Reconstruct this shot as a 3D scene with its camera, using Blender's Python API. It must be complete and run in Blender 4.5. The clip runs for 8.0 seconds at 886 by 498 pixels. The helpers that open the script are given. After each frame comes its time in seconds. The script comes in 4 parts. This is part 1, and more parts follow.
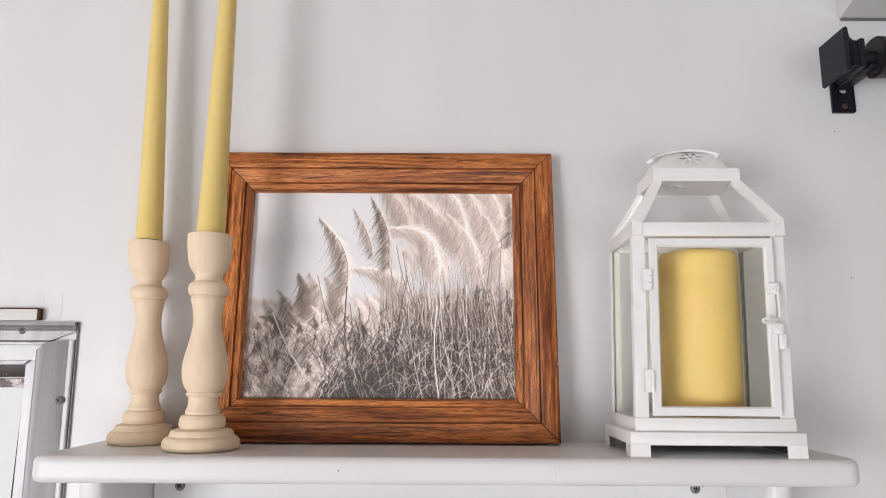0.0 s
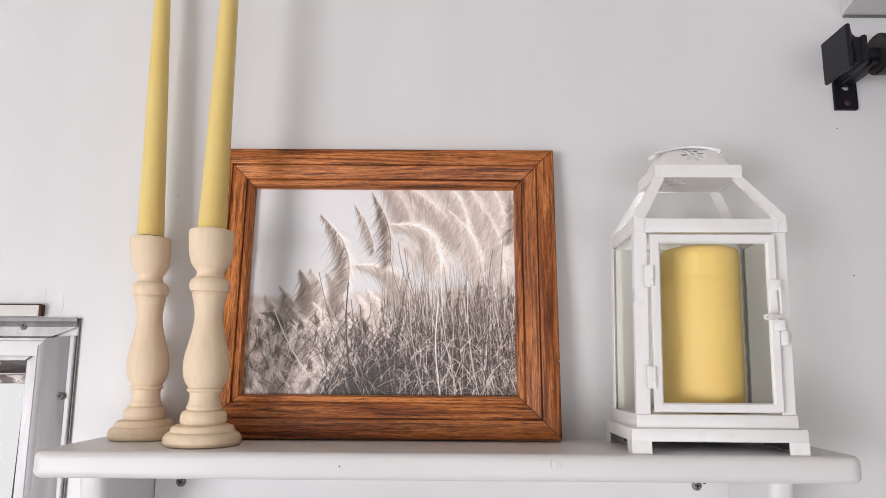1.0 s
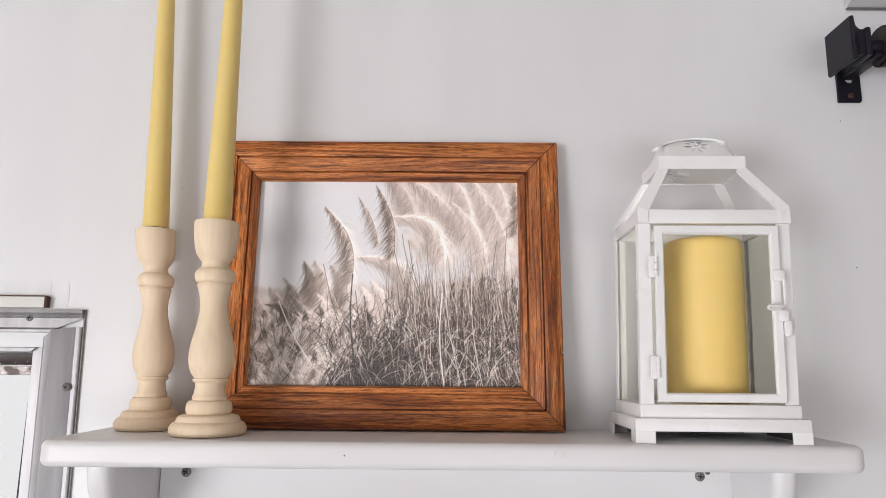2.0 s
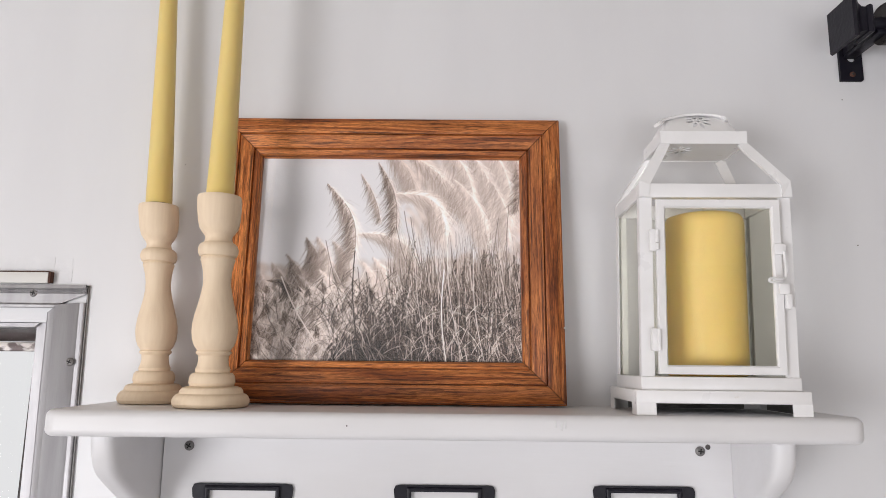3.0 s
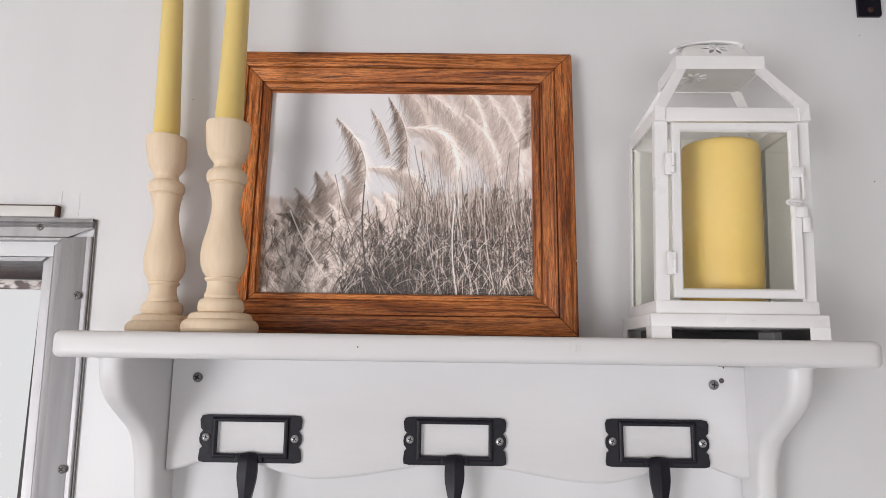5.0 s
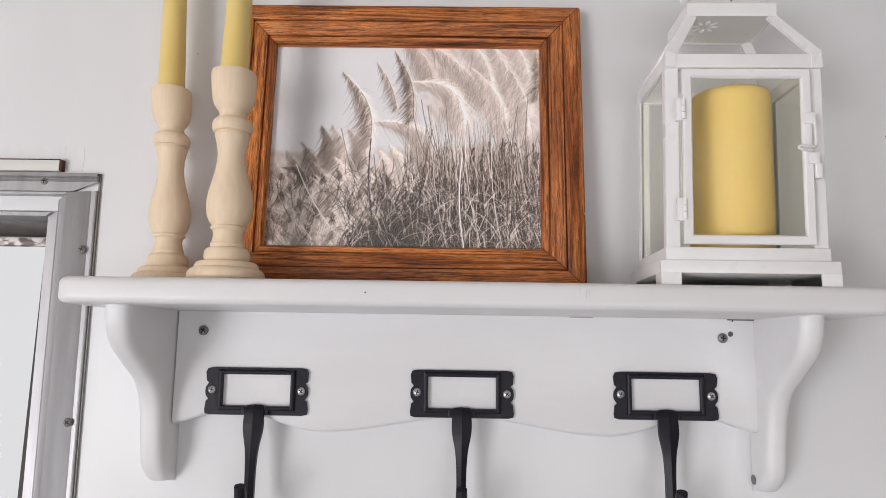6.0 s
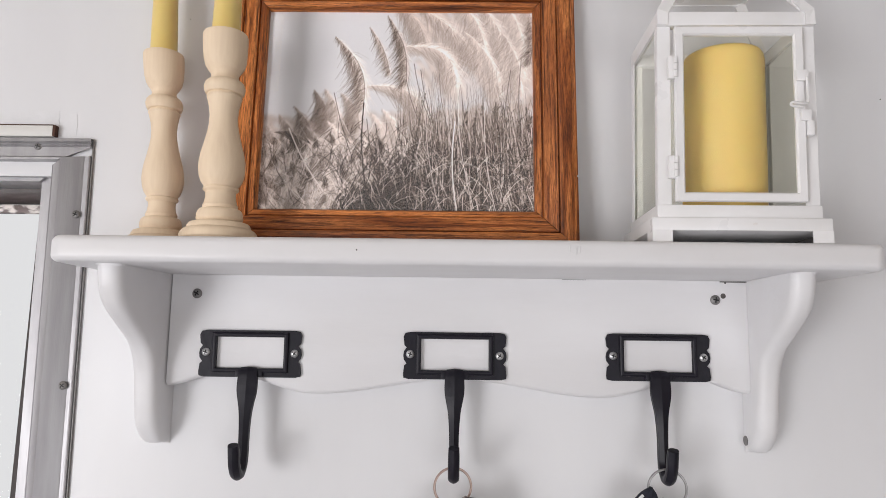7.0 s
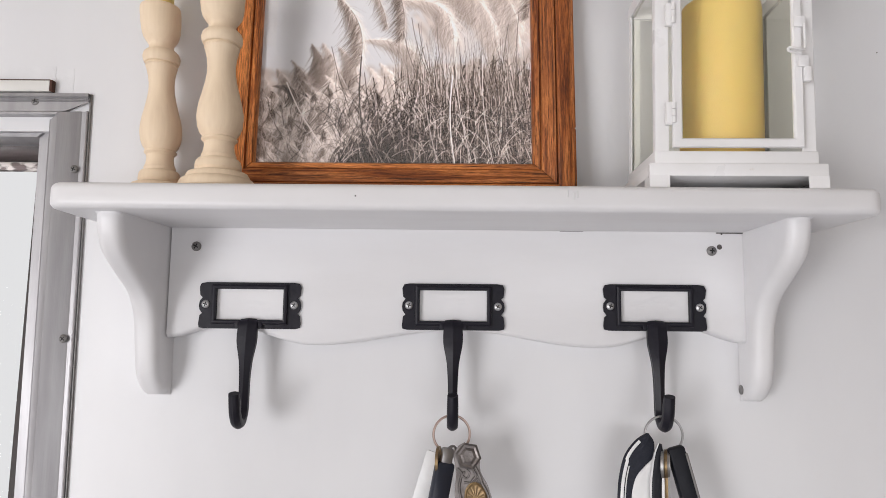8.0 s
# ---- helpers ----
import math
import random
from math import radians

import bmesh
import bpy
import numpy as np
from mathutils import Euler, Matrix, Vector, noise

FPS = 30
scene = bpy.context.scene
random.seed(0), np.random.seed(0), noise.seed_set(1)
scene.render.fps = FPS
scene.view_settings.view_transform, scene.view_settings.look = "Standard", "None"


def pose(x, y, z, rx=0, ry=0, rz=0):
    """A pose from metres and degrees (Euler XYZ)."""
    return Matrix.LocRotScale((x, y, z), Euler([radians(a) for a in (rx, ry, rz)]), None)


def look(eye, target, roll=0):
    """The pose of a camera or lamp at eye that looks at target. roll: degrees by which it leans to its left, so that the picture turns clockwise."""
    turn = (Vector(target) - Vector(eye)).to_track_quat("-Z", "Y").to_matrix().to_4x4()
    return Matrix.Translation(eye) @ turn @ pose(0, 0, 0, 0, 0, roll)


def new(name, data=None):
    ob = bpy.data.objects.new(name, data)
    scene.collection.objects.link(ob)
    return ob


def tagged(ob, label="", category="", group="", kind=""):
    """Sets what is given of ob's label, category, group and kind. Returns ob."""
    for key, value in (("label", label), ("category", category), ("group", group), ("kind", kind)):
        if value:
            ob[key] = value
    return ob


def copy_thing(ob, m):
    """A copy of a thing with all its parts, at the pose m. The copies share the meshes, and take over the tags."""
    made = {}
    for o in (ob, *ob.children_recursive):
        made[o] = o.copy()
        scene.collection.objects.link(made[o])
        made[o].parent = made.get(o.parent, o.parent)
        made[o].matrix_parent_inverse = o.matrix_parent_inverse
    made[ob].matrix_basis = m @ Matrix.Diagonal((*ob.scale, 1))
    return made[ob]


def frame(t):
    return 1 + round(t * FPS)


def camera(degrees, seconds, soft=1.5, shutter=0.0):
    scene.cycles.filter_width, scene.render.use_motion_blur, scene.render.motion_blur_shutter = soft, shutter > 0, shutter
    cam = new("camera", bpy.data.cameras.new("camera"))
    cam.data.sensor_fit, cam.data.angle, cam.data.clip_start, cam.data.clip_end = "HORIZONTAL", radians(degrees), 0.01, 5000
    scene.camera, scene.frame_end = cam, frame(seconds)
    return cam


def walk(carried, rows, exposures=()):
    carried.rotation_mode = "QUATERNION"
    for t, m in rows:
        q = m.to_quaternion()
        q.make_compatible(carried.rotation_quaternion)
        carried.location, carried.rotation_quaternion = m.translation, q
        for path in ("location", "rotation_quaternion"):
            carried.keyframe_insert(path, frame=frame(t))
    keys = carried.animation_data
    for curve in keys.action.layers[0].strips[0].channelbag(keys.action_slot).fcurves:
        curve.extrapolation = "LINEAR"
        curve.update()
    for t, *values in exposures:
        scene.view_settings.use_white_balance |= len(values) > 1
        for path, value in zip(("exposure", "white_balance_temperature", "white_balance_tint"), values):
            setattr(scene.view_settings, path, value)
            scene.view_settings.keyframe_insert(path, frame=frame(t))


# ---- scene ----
cam = camera(65.8, 8.0, soft=0.55)
PATH = [
    (0, (0.064, -0.629, 1.563), (0.059, 1.341, 1.909), 0.3),
    (0.5, (0.066, -0.625, 1.561), (0.06, 1.345, 1.906), 0.3),
    (1, (0.064, -0.628, 1.56), (0.055, 1.342, 1.906), 0.4),
    (1.5, (0.062, -0.629, 1.559), (0.051, 1.341, 1.903), 0.4),
    (3, (0.061, -0.628, 1.536), (0.045, 1.345, 1.866), 0.6),
    (3.5, (0.06, -0.627, 1.526), (0.043, 1.347, 1.85), 0.7),
    (4, (0.06, -0.625, 1.515), (0.037, 1.349, 1.836), 0.8),
    (4.5, (0.058, -0.619, 1.501), (0.035, 1.355, 1.818), 0.8),
    (6, (0.05, -0.603, 1.451), (0.022, 1.376, 1.741), 0.9),
    (6.5, (0.054, -0.601, 1.437), (0.024, 1.379, 1.717), 0.9),
    (7, (0.058, -0.6, 1.427), (0.025, 1.383, 1.692), 0.8),
    (7.5, (0.056, -0.6, 1.414), (0.031, 1.385, 1.661), 0.7),
    (8, (0.057, -0.599, 1.397), (0.034, 1.388, 1.625), 0.6),
]
walk(cam, [(t, look(eye, target, roll)) for t, eye, target, roll in PATH], [(0, -0.10), (1.5, -0.10), (3.5, -0.20), (6, -0.24), (8, -0.19)])

# ---- world, daylight through the left opening, added fill light, exposure ----
world = bpy.data.worlds.new("World")
scene.world = world
world.use_nodes = True
sky = world.node_tree.nodes.new("ShaderNodeTexSky")
sky.sky_type, sky.sun_disc = "NISHITA", False
sky.sun_elevation, sky.sun_rotation = radians(40), radians(250)
world.node_tree.links.new(sky.outputs[0], world.node_tree.nodes["Background"].inputs[0])
world.node_tree.nodes["Background"].inputs[1].default_value = 0.12

# room extents
WEST, EAST, SOUTH, CEIL = -3.5, 2.2, -3.2, 2.06


def area_light(name, place, target, width, height, watts, colour):
    data = bpy.data.lights.new(name, "AREA")
    data.shape, data.size, data.size_y, data.energy, data.color = "RECTANGLE", width, height, watts, colour
    ob = new(name, data)
    ob.matrix_world = look(place, target)
    return ob


area_light("daylight_door", (-2.45, SOUTH + 0.02, 0.85), (-2.45, 0, 0.85), 1.5, 1.5, 101, (0.968, 0.966, 1.0))
# added fill lamp with no known source, lifts the right side
area_light("daylight_window", (0.95, SOUTH + 0.02, 0.7), (0.95, 0, 0.7), 2.2, 0.9, 24, (0.964, 0.966, 1.0))


# ---- materials ----
def material(name, colour, rough=0.5, metal=0.0, second=None, scale=30.0, stretch=(1, 1, 1), amount=0.5, bump=0.1,
             bump_scale=200.0, bump_stretch=(1, 1, 1), rough_var=0.08, vary=0.0, sss=0.0, coat=0.0, spec=0.5, dirt=None, dirt_scale=6.0, dirt_low=0.62, dirt_high=0.75):
    m = bpy.data.materials.new(name)
    m.use_nodes = True
    nt = m.node_tree
    n, l = nt.nodes, nt.links
    p = n["Principled BSDF"]
    p.inputs["Roughness"].default_value = rough
    p.inputs["Metallic"].default_value = metal
    p.inputs["Coat Weight"].default_value = coat
    p.inputs["Specular IOR Level"].default_value = spec
    if sss:
        p.inputs["Subsurface Weight"].default_value = sss
        p.inputs["Subsurface Radius"].default_value = (1.0, 0.7, 0.3)
        p.inputs["Subsurface Scale"].default_value = 0.02 * sss
    tc = n.new("ShaderNodeTexCoord")

    def noisy(sc, st, detail=4.0):
        mp = n.new("ShaderNodeMapping")
        mp.inputs["Scale"].default_value = st
        l.new(tc.outputs["Object"], mp.inputs["Vector"])
        t = n.new("ShaderNodeTexNoise")
        t.inputs["Scale"].default_value, t.inputs["Detail"].default_value = sc, detail
        l.new(mp.outputs[0], t.inputs["Vector"])
        return t.outputs["Fac"]

    def ramp(fac, lo, hi):
        r = n.new("ShaderNodeMapRange")
        r.interpolation_type = "SMOOTHSTEP"
        r.inputs["From Min"].default_value, r.inputs["From Max"].default_value = lo, hi
        l.new(fac, r.inputs["Value"])
        return r.outputs[0]

    def mix(fac, a, b):
        x = n.new("ShaderNodeMix")
        x.data_type = "RGBA"
        l.new(fac, x.inputs["Factor"])
        for sock, v in ((x.inputs["A"], a), (x.inputs["B"], b)):
            if isinstance(v, tuple):
                sock.default_value = (*v, 1)
            else:
                l.new(v, sock)
        return x.outputs["Result"]

    second = second or tuple(c * 0.9 for c in colour)
    fac = noisy(scale, stretch)
    out = mix(ramp(fac, 0.5 - amount / 2, 0.5 + amount / 2), colour, second)
    if dirt:
        out = mix(ramp(noisy(dirt_scale, stretch, 8.0), dirt_low, dirt_high), out, dirt)
    if vary:
        oi = n.new("ShaderNodeObjectInfo")
        hs = n.new("ShaderNodeHueSaturation")
        mr = n.new("ShaderNodeMapRange")
        mr.inputs["To Min"].default_value, mr.inputs["To Max"].default_value = 1 - vary, 1 + vary
        l.new(oi.outputs["Random"], mr.inputs["Value"])
        l.new(mr.outputs[0], hs.inputs["Value"])
        l.new(out, hs.inputs["Color"])
        out = hs.outputs[0]
    l.new(out, p.inputs["Base Color"])
    if rough_var:
        mr = n.new("ShaderNodeMapRange")
        mr.inputs["To Min"].default_value, mr.inputs["To Max"].default_value = rough - rough_var, rough + rough_var
        l.new(fac, mr.inputs["Value"])
        l.new(mr.outputs[0], p.inputs["Roughness"])
    if bump:
        b = n.new("ShaderNodeBump")
        b.inputs["Strength"].default_value, b.inputs["Distance"].default_value = bump, 0.001
        l.new(noisy(bump_scale, bump_stretch), b.inputs["Height"])
        l.new(b.outputs[0], p.inputs["Normal"])
    return m


def oak(name, along):
    """Stained oak: long dark pores and cathedral bands along one axis."""
    m = bpy.data.materials.new(name)
    m.use_nodes = True
    n, l = m.node_tree.nodes, m.node_tree.links
    p = n["Principled BSDF"]
    tc = n.new("ShaderNodeTexCoord")

    def field(sc, detail, long_, rough=0.6, dist=0.0, shift=0.0):
        mp = n.new("ShaderNodeMapping")
        mp.inputs["Scale"].default_value = (long_, 1, 1) if along == "x" else (1, 1, long_)
        mp.inputs["Location"].default_value = (shift, shift * 1.7, shift * 0.6)
        l.new(tc.outputs["Object"], mp.inputs["Vector"])
        t = n.new("ShaderNodeTexNoise")
        t.inputs["Scale"].default_value, t.inputs["Detail"].default_value = sc, detail
        t.inputs["Roughness"].default_value, t.inputs["Distortion"].default_value = rough, dist
        l.new(mp.outputs[0], t.inputs["Vector"])
        return t.outputs["Fac"]

    def ramp(fac, stops):
        r = n.new("ShaderNodeValToRGB")
        e = r.color_ramp.elements
        e[0].position, e[0].color = stops[0][0], (*stops[0][1], 1)
        e[1].position, e[1].color = stops[-1][0], (*stops[-1][1], 1)
        for pos, c in stops[1:-1]:
            e.new(pos).color = (*c, 1)
        l.new(fac, r.inputs[0])
        return r.outputs[0]

    bands = ramp(field(100, 6, 0.042, 0.68, 1.0), [(0.27, (0.063, 0.014, 0.004)), (0.38, (0.168, 0.040, 0.009)), (0.46, (0.400, 0.114, 0.026)), (0.55, (0.680, 0.245, 0.068)), (0.66, (0.286, 0.077, 0.017)), (0.77, (0.101, 0.024, 0.006))])
    pores = ramp(field(1250, 3, 0.055, 0.6, 0.3, 3.0), [(0.37, (0.12, 0.08, 0.06)), (0.45, (1, 1, 1))])
    fibre = ramp(field(2000, 3, 0.07, 0.7, 0.0, 11.0), [(0.34, (0.48, 0.40, 0.34)), (0.52, (1, 1, 1)), (0.66, (1.3, 1.34, 1.42))])
    streak = ramp(field(430, 6, 0.032, 0.75, 0.7, 7.0), [(0.38, (0.17, 0.11, 0.085)), (0.485, (1, 1, 1)), (0.62, (1.1, 1.12, 1.15))])
    tones = ramp(field(26, 3, 0.16, 0.6, 0.6, 17.0), [(0.36, (0.62, 0.54, 0.50)), (0.50, (0.95, 0.94, 0.92)), (0.64, (1.22, 1.26, 1.3))])
    last = bands
    for other, share in ((tones, 0.9), (pores, 0.68), (streak, 0.88), (fibre, 0.7)):
        x = n.new("ShaderNodeMix")
        x.data_type, x.blend_type = "RGBA", "MULTIPLY"
        x.inputs["Factor"].default_value = share
        l.new(last, x.inputs["A"])
        l.new(other, x.inputs["B"])
        last = x.outputs["Result"]
    l.new(last, p.inputs["Base Color"])
    p.inputs["Roughness"].default_value = 0.38
    b = n.new("ShaderNodeBump")
    b.inputs["Strength"].default_value, b.inputs["Distance"].default_value = 0.25, 0.0006
    l.new(pores, b.inputs["Height"])
    l.new(b.outputs[0], p.inputs["Normal"])
    return m


def clear_glass(name, rough=0.0, tint=(1, 1, 1), ior=1.45):
    m = bpy.data.materials.new(name)
    m.use_nodes = True
    p = m.node_tree.nodes["Principled BSDF"]
    p.inputs["Transmission Weight"].default_value = 1.0
    p.inputs["Base Color"].default_value = (*tint, 1)
    p.inputs["Roughness"].default_value, p.inputs["IOR"].default_value = rough, ior
    return m


def glowing(name, colour, strength):
    m = bpy.data.materials.new(name)
    m.use_nodes = True
    n, l = m.node_tree.nodes, m.node_tree.links
    e = n.new("ShaderNodeEmission")
    e.inputs[0].default_value, e.inputs[1].default_value = (*colour, 1), strength
    l.new(e.outputs[0], n["Material Output"].inputs["Surface"])
    return m


M_WALL = material("wall_paint", (0.74, 0.737, 0.748), 0.36, scale=7, stretch=(1.6, 1, 0.5), amount=0.5, second=(0.705, 0.70, 0.712), bump=0.16, bump_scale=40, bump_stretch=(1, 1, 0.4), rough_var=0.1,
                  dirt=(0.66, 0.65, 0.655), dirt_scale=11, dirt_low=0.6, dirt_high=0.85)
M_ROOM = material("room_paint", (0.60, 0.59, 0.58), 0.6, scale=3, bump=0.1, bump_scale=60)
# unseen ceiling, cream so that the bounce from above is warm
M_CEILING = material("ceiling_paint", (0.66, 0.61, 0.54), 0.6, scale=3, bump=0.1, bump_scale=60)
# invented dark colour for the unseen east wall, to cut its bounce
M_DARK_EAST = material("wood_panel", (0.30, 0.23, 0.17), 0.5, scale=12, stretch=(1, 8, 0.4), bump=0.1)
# unseen floor, pale so that it throws light up onto undersides
M_FLOOR = material("floor_vinyl", (0.50, 0.49, 0.50), 0.45, scale=8, stretch=(1, 6, 1), bump=0.1)
M_SHELF = material("shelf_paint", (0.755, 0.747, 0.757), 0.36, scale=22, stretch=(0.3, 1, 1), second=(0.72, 0.708, 0.712), amount=0.5, bump=0.38,
                   bump_scale=75, bump_stretch=(0.2, 1, 1), dirt=(0.70, 0.68, 0.66), dirt_scale=14, dirt_low=0.66, dirt_high=0.8)
M_TIN = material("lantern_paint", (0.86, 0.85, 0.855), 0.30, scale=40, second=(0.83, 0.82, 0.815), bump=0.12, bump_scale=160,
                 dirt=(0.62, 0.54, 0.46), dirt_scale=60, dirt_low=0.72, dirt_high=0.8)
M_OAK_X, M_OAK_Z = oak("oak_along", "x"), oak("oak_upright", "z")
M_BEECH = material("bare_beech", (0.84, 0.68, 0.495), 0.6, scale=260, stretch=(1, 1, 0.05), second=(0.78, 0.615, 0.44), amount=0.7, bump=0.15,
                   bump_scale=500, bump_stretch=(1, 1, 0.04))
M_TAPER = material("taper_wax", (0.80, 0.63, 0.25), 0.36, scale=18, stretch=(1, 1, 0.3), second=(0.76, 0.57, 0.19), bump=0.06, bump_scale=80, sss=0.35)
M_PILLAR = material("pillar_wax", (0.75, 0.55, 0.19), 0.5, scale=16, stretch=(1, 1, 0.5), second=(0.70, 0.49, 0.15), bump=0.1, bump_scale=60, sss=0.5)
M_WICK = material("wick", (0.75, 0.7, 0.6), 0.9)
M_IRON = material("black_iron", (0.0085, 0.0070, 0.0135), 0.42, spec=0.26, scale=90, second=(0.012, 0.0115, 0.017), bump=0.25, bump_scale=260)
M_ROD = material("bronze_iron", (0.03, 0.025, 0.023), 0.5, spec=0.25, scale=60, second=(0.03, 0.026, 0.025), bump=0.3, bump_scale=200)
M_ALU = material("aluminium", (0.40, 0.392, 0.40), 0.40, metal=0.45, scale=14, stretch=(6, 1, 0.5), second=(0.31, 0.30, 0.31), amount=0.5, bump=0.15,
                 bump_scale=160, bump_stretch=(6, 1, 0.3), dirt=(0.34, 0.33, 0.32), dirt_scale=40, dirt_low=0.68, dirt_high=0.8)
M_STEEL = material("zinc_screw", (0.55, 0.55, 0.56), 0.35, metal=0.9, scale=300, bump=0.2)
M_DULL = material("dull_screw", (0.24, 0.23, 0.225), 0.5, metal=0.6, scale=300, bump=0.2)
M_SLOT = material("screw_slot", (0.02, 0.02, 0.02), 0.8, bump=0)
M_TRIM = material("painted_strip", (0.76, 0.75, 0.72), 0.6, scale=30, stretch=(0.2, 1, 1), second=(0.68, 0.66, 0.62), bump=0.4, bump_scale=150, bump_stretch=(0.1, 1, 1))
# raw brown wood and backing; also the dark colour of modelled shade lines
M_BARE_SHADE = material("raw_brown_end", (0.075, 0.03, 0.018), 0.8, scale=200, bump=0.5)
M_PATCH = material("filler_patch", (0.742, 0.738, 0.748), 0.5, scale=40, second=(0.70, 0.695, 0.705), amount=0.35, bump=0.6, bump_scale=90)
M_BLIND = material("dark_blind", (0.022, 0.016, 0.015), 0.6, scale=40, stretch=(0.3, 1, 1), second=(0.045, 0.032, 0.03), bump=0.3)
M_FRINGE = material("blind_hem", (0.10, 0.07, 0.065), 0.6, scale=110, stretch=(0.5, 1, 1), second=(0.55, 0.50, 0.47), amount=0.12, bump=0.4)
M_RUBBER = material("black_rubber", (0.012, 0.013, 0.018), 0.5, spec=0.25, scale=80, bump=0.2)
M_FOB = material("fob_plastic", (0.016, 0.02, 0.034), 0.35, scale=80, bump=0.1)
M_CLOTH = material("navy_webbing", (0.012, 0.014, 0.025), 0.75, scale=300, bump=0.5, bump_scale=900)
M_WHITE = material("white_plastic", (0.78, 0.78, 0.78), 0.4, scale=50, bump=0.05)
M_CHROME = material("polished_steel", (0.40, 0.39, 0.385), 0.42, metal=1.0, scale=90, bump=0.15, bump_scale=120)
M_COPPER = material("copper_ring", (0.50, 0.38, 0.33), 0.42, metal=1.0, scale=90, bump=0.1)
M_BRASS = material("brass", (0.36, 0.25, 0.12), 0.45, metal=0.9, scale=190, second=(0.20, 0.14, 0.09), amount=0.7, bump=0.4)
M_PEWTER = material("pewter", (0.27, 0.245, 0.235), 0.42, metal=0.85, scale=160, second=(0.13, 0.115, 0.11), amount=0.8, bump=0.5, bump_scale=260)
M_GLASS, M_PICGLASS = clear_glass("lantern_glass", 0.0, (0.93, 0.93, 0.865)), clear_glass("picture_glass")
M_PANE = clear_glass("window_glass", 0.0, (1, 1, 1), 1.03)
M_SKY = glowing("bright_outdoors", (0.985, 0.985, 1.0), 0.88)
M_CHIP = material("dark_chip", (0.10, 0.09, 0.085), 0.8, bump=0)


# ---- mesh helpers ----
def part(name, bm, mat, parent=None, label="", smooth=35):
    """One mesh object from a bmesh, under its thing."""
    bmesh.ops.recalc_face_normals(bm, faces=bm.faces)
    me = bpy.data.meshes.new(name)
    bm.to_mesh(me)
    bm.free()
    me.materials.append(mat)
    for f in me.polygons:
        f.use_smooth = smooth > 0
    if smooth > 0:
        me.set_sharp_from_angle(angle=radians(smooth))
    ob = new(name, me)
    ob.parent = parent
    return tagged(ob, label)


def again(ob, parent, m):
    """The same part once more, on the same mesh."""
    o = new(ob.name.split(".")[0], ob.data)
    o.parent, o.matrix_basis = parent, m
    if "label" in ob:
        tagged(o, ob["label"])
    return o


def thing(name, m, label, category, group="", kind=""):
    ob = new(name)
    ob.empty_display_size = 0.02
    ob.matrix_basis = m
    return tagged(ob, label, category, group, kind)


def box(bm, x0, x1, y0, y1, z0, z1, bevel=0.0, seg=2):
    r = bmesh.ops.create_cube(bm, size=1.0)
    vs = r["verts"]
    for v in vs:
        v.co = ((x0 + x1) / 2 + v.co.x * (x1 - x0), (y0 + y1) / 2 + v.co.y * (y1 - y0), (z0 + z1) / 2 + v.co.z * (z1 - z0))
    if bevel:
        es = list({e for v in vs for e in v.link_edges})
        bmesh.ops.bevel(bm, geom=es, offset=bevel, segments=seg, profile=0.5, affect="EDGES")
    return bm


def boxes(*rows):
    bm = bmesh.new()
    for row in rows:
        box(bm, *row)
    return bm


def lathe(profile, n=32):
    bm = bmesh.new()
    rings = []
    for r, z in profile:
        rings.append([bm.verts.new((r * math.cos(2 * math.pi * i / n), r * math.sin(2 * math.pi * i / n), z)) for i in range(n)])
    for a, b in zip(rings, rings[1:]):
        for i in range(n):
            bm.faces.new((a[i], a[(i + 1) % n], b[(i + 1) % n], b[i]))
    for ring in (rings[0], rings[-1]):
        bm.faces.new(ring)
    return bm


def smooth_line(pts, per=6):
    """A Catmull-Rom line through the points, of any dimension."""
    p = [np.array(q, float) for q in pts]
    p = [2 * p[0] - p[1], *p, 2 * p[-1] - p[-2]]
    out = []
    for a, b, c, d in zip(p, p[1:], p[2:], p[3:]):
        for i in range(per):
            t = i / per
            out.append(0.5 * (2 * b + (c - a) * t + (2 * a - 5 * b + 4 * c - d) * t * t + (3 * b - 3 * c + d - a) * t ** 3))
    return [*out, p[-2]]


def sweep(path, sizes, n=12, side=(1, 0, 0), bm=None, square=2.0, facet=None):
    """A bar along the path; sizes: half width along side and half thickness across it, at each point."""
    bm = bm or bmesh.new()
    side = Vector(side).normalized()
    path = [Vector(p) for p in path]
    rings = []
    for i, p in enumerate(path):
        d = (path[min(i + 1, len(path) - 1)] - path[max(i - 1, 0)]).normalized()
        s = (side - d * side.dot(d)).normalized()
        u = d.cross(s)
        a, b = sizes[i]
        ring = []
        for k in range(n):
            w = 2 * math.pi * (k + 0.5) / n
            c, q = math.cos(w), math.sin(w)
            if facet:
                cut = (math.cos(math.pi / 6) / math.cos((w + math.pi / 6) % (math.pi / 3) - math.pi / 6)) ** facet[i]
                c, q = c * cut, q * cut
            e = 2.0 / square
            ring.append(bm.verts.new(p + s * a * math.copysign(abs(c) ** e, c) + u * b * math.copysign(abs(q) ** e, q)))
        rings.append(ring)
    for a, b in zip(rings, rings[1:]):
        for k in range(n):
            bm.faces.new((a[k], a[(k + 1) % n], b[(k + 1) % n], b[k]))
    bm.faces.new(rings[0])
    bm.faces.new(rings[-1])
    return bm


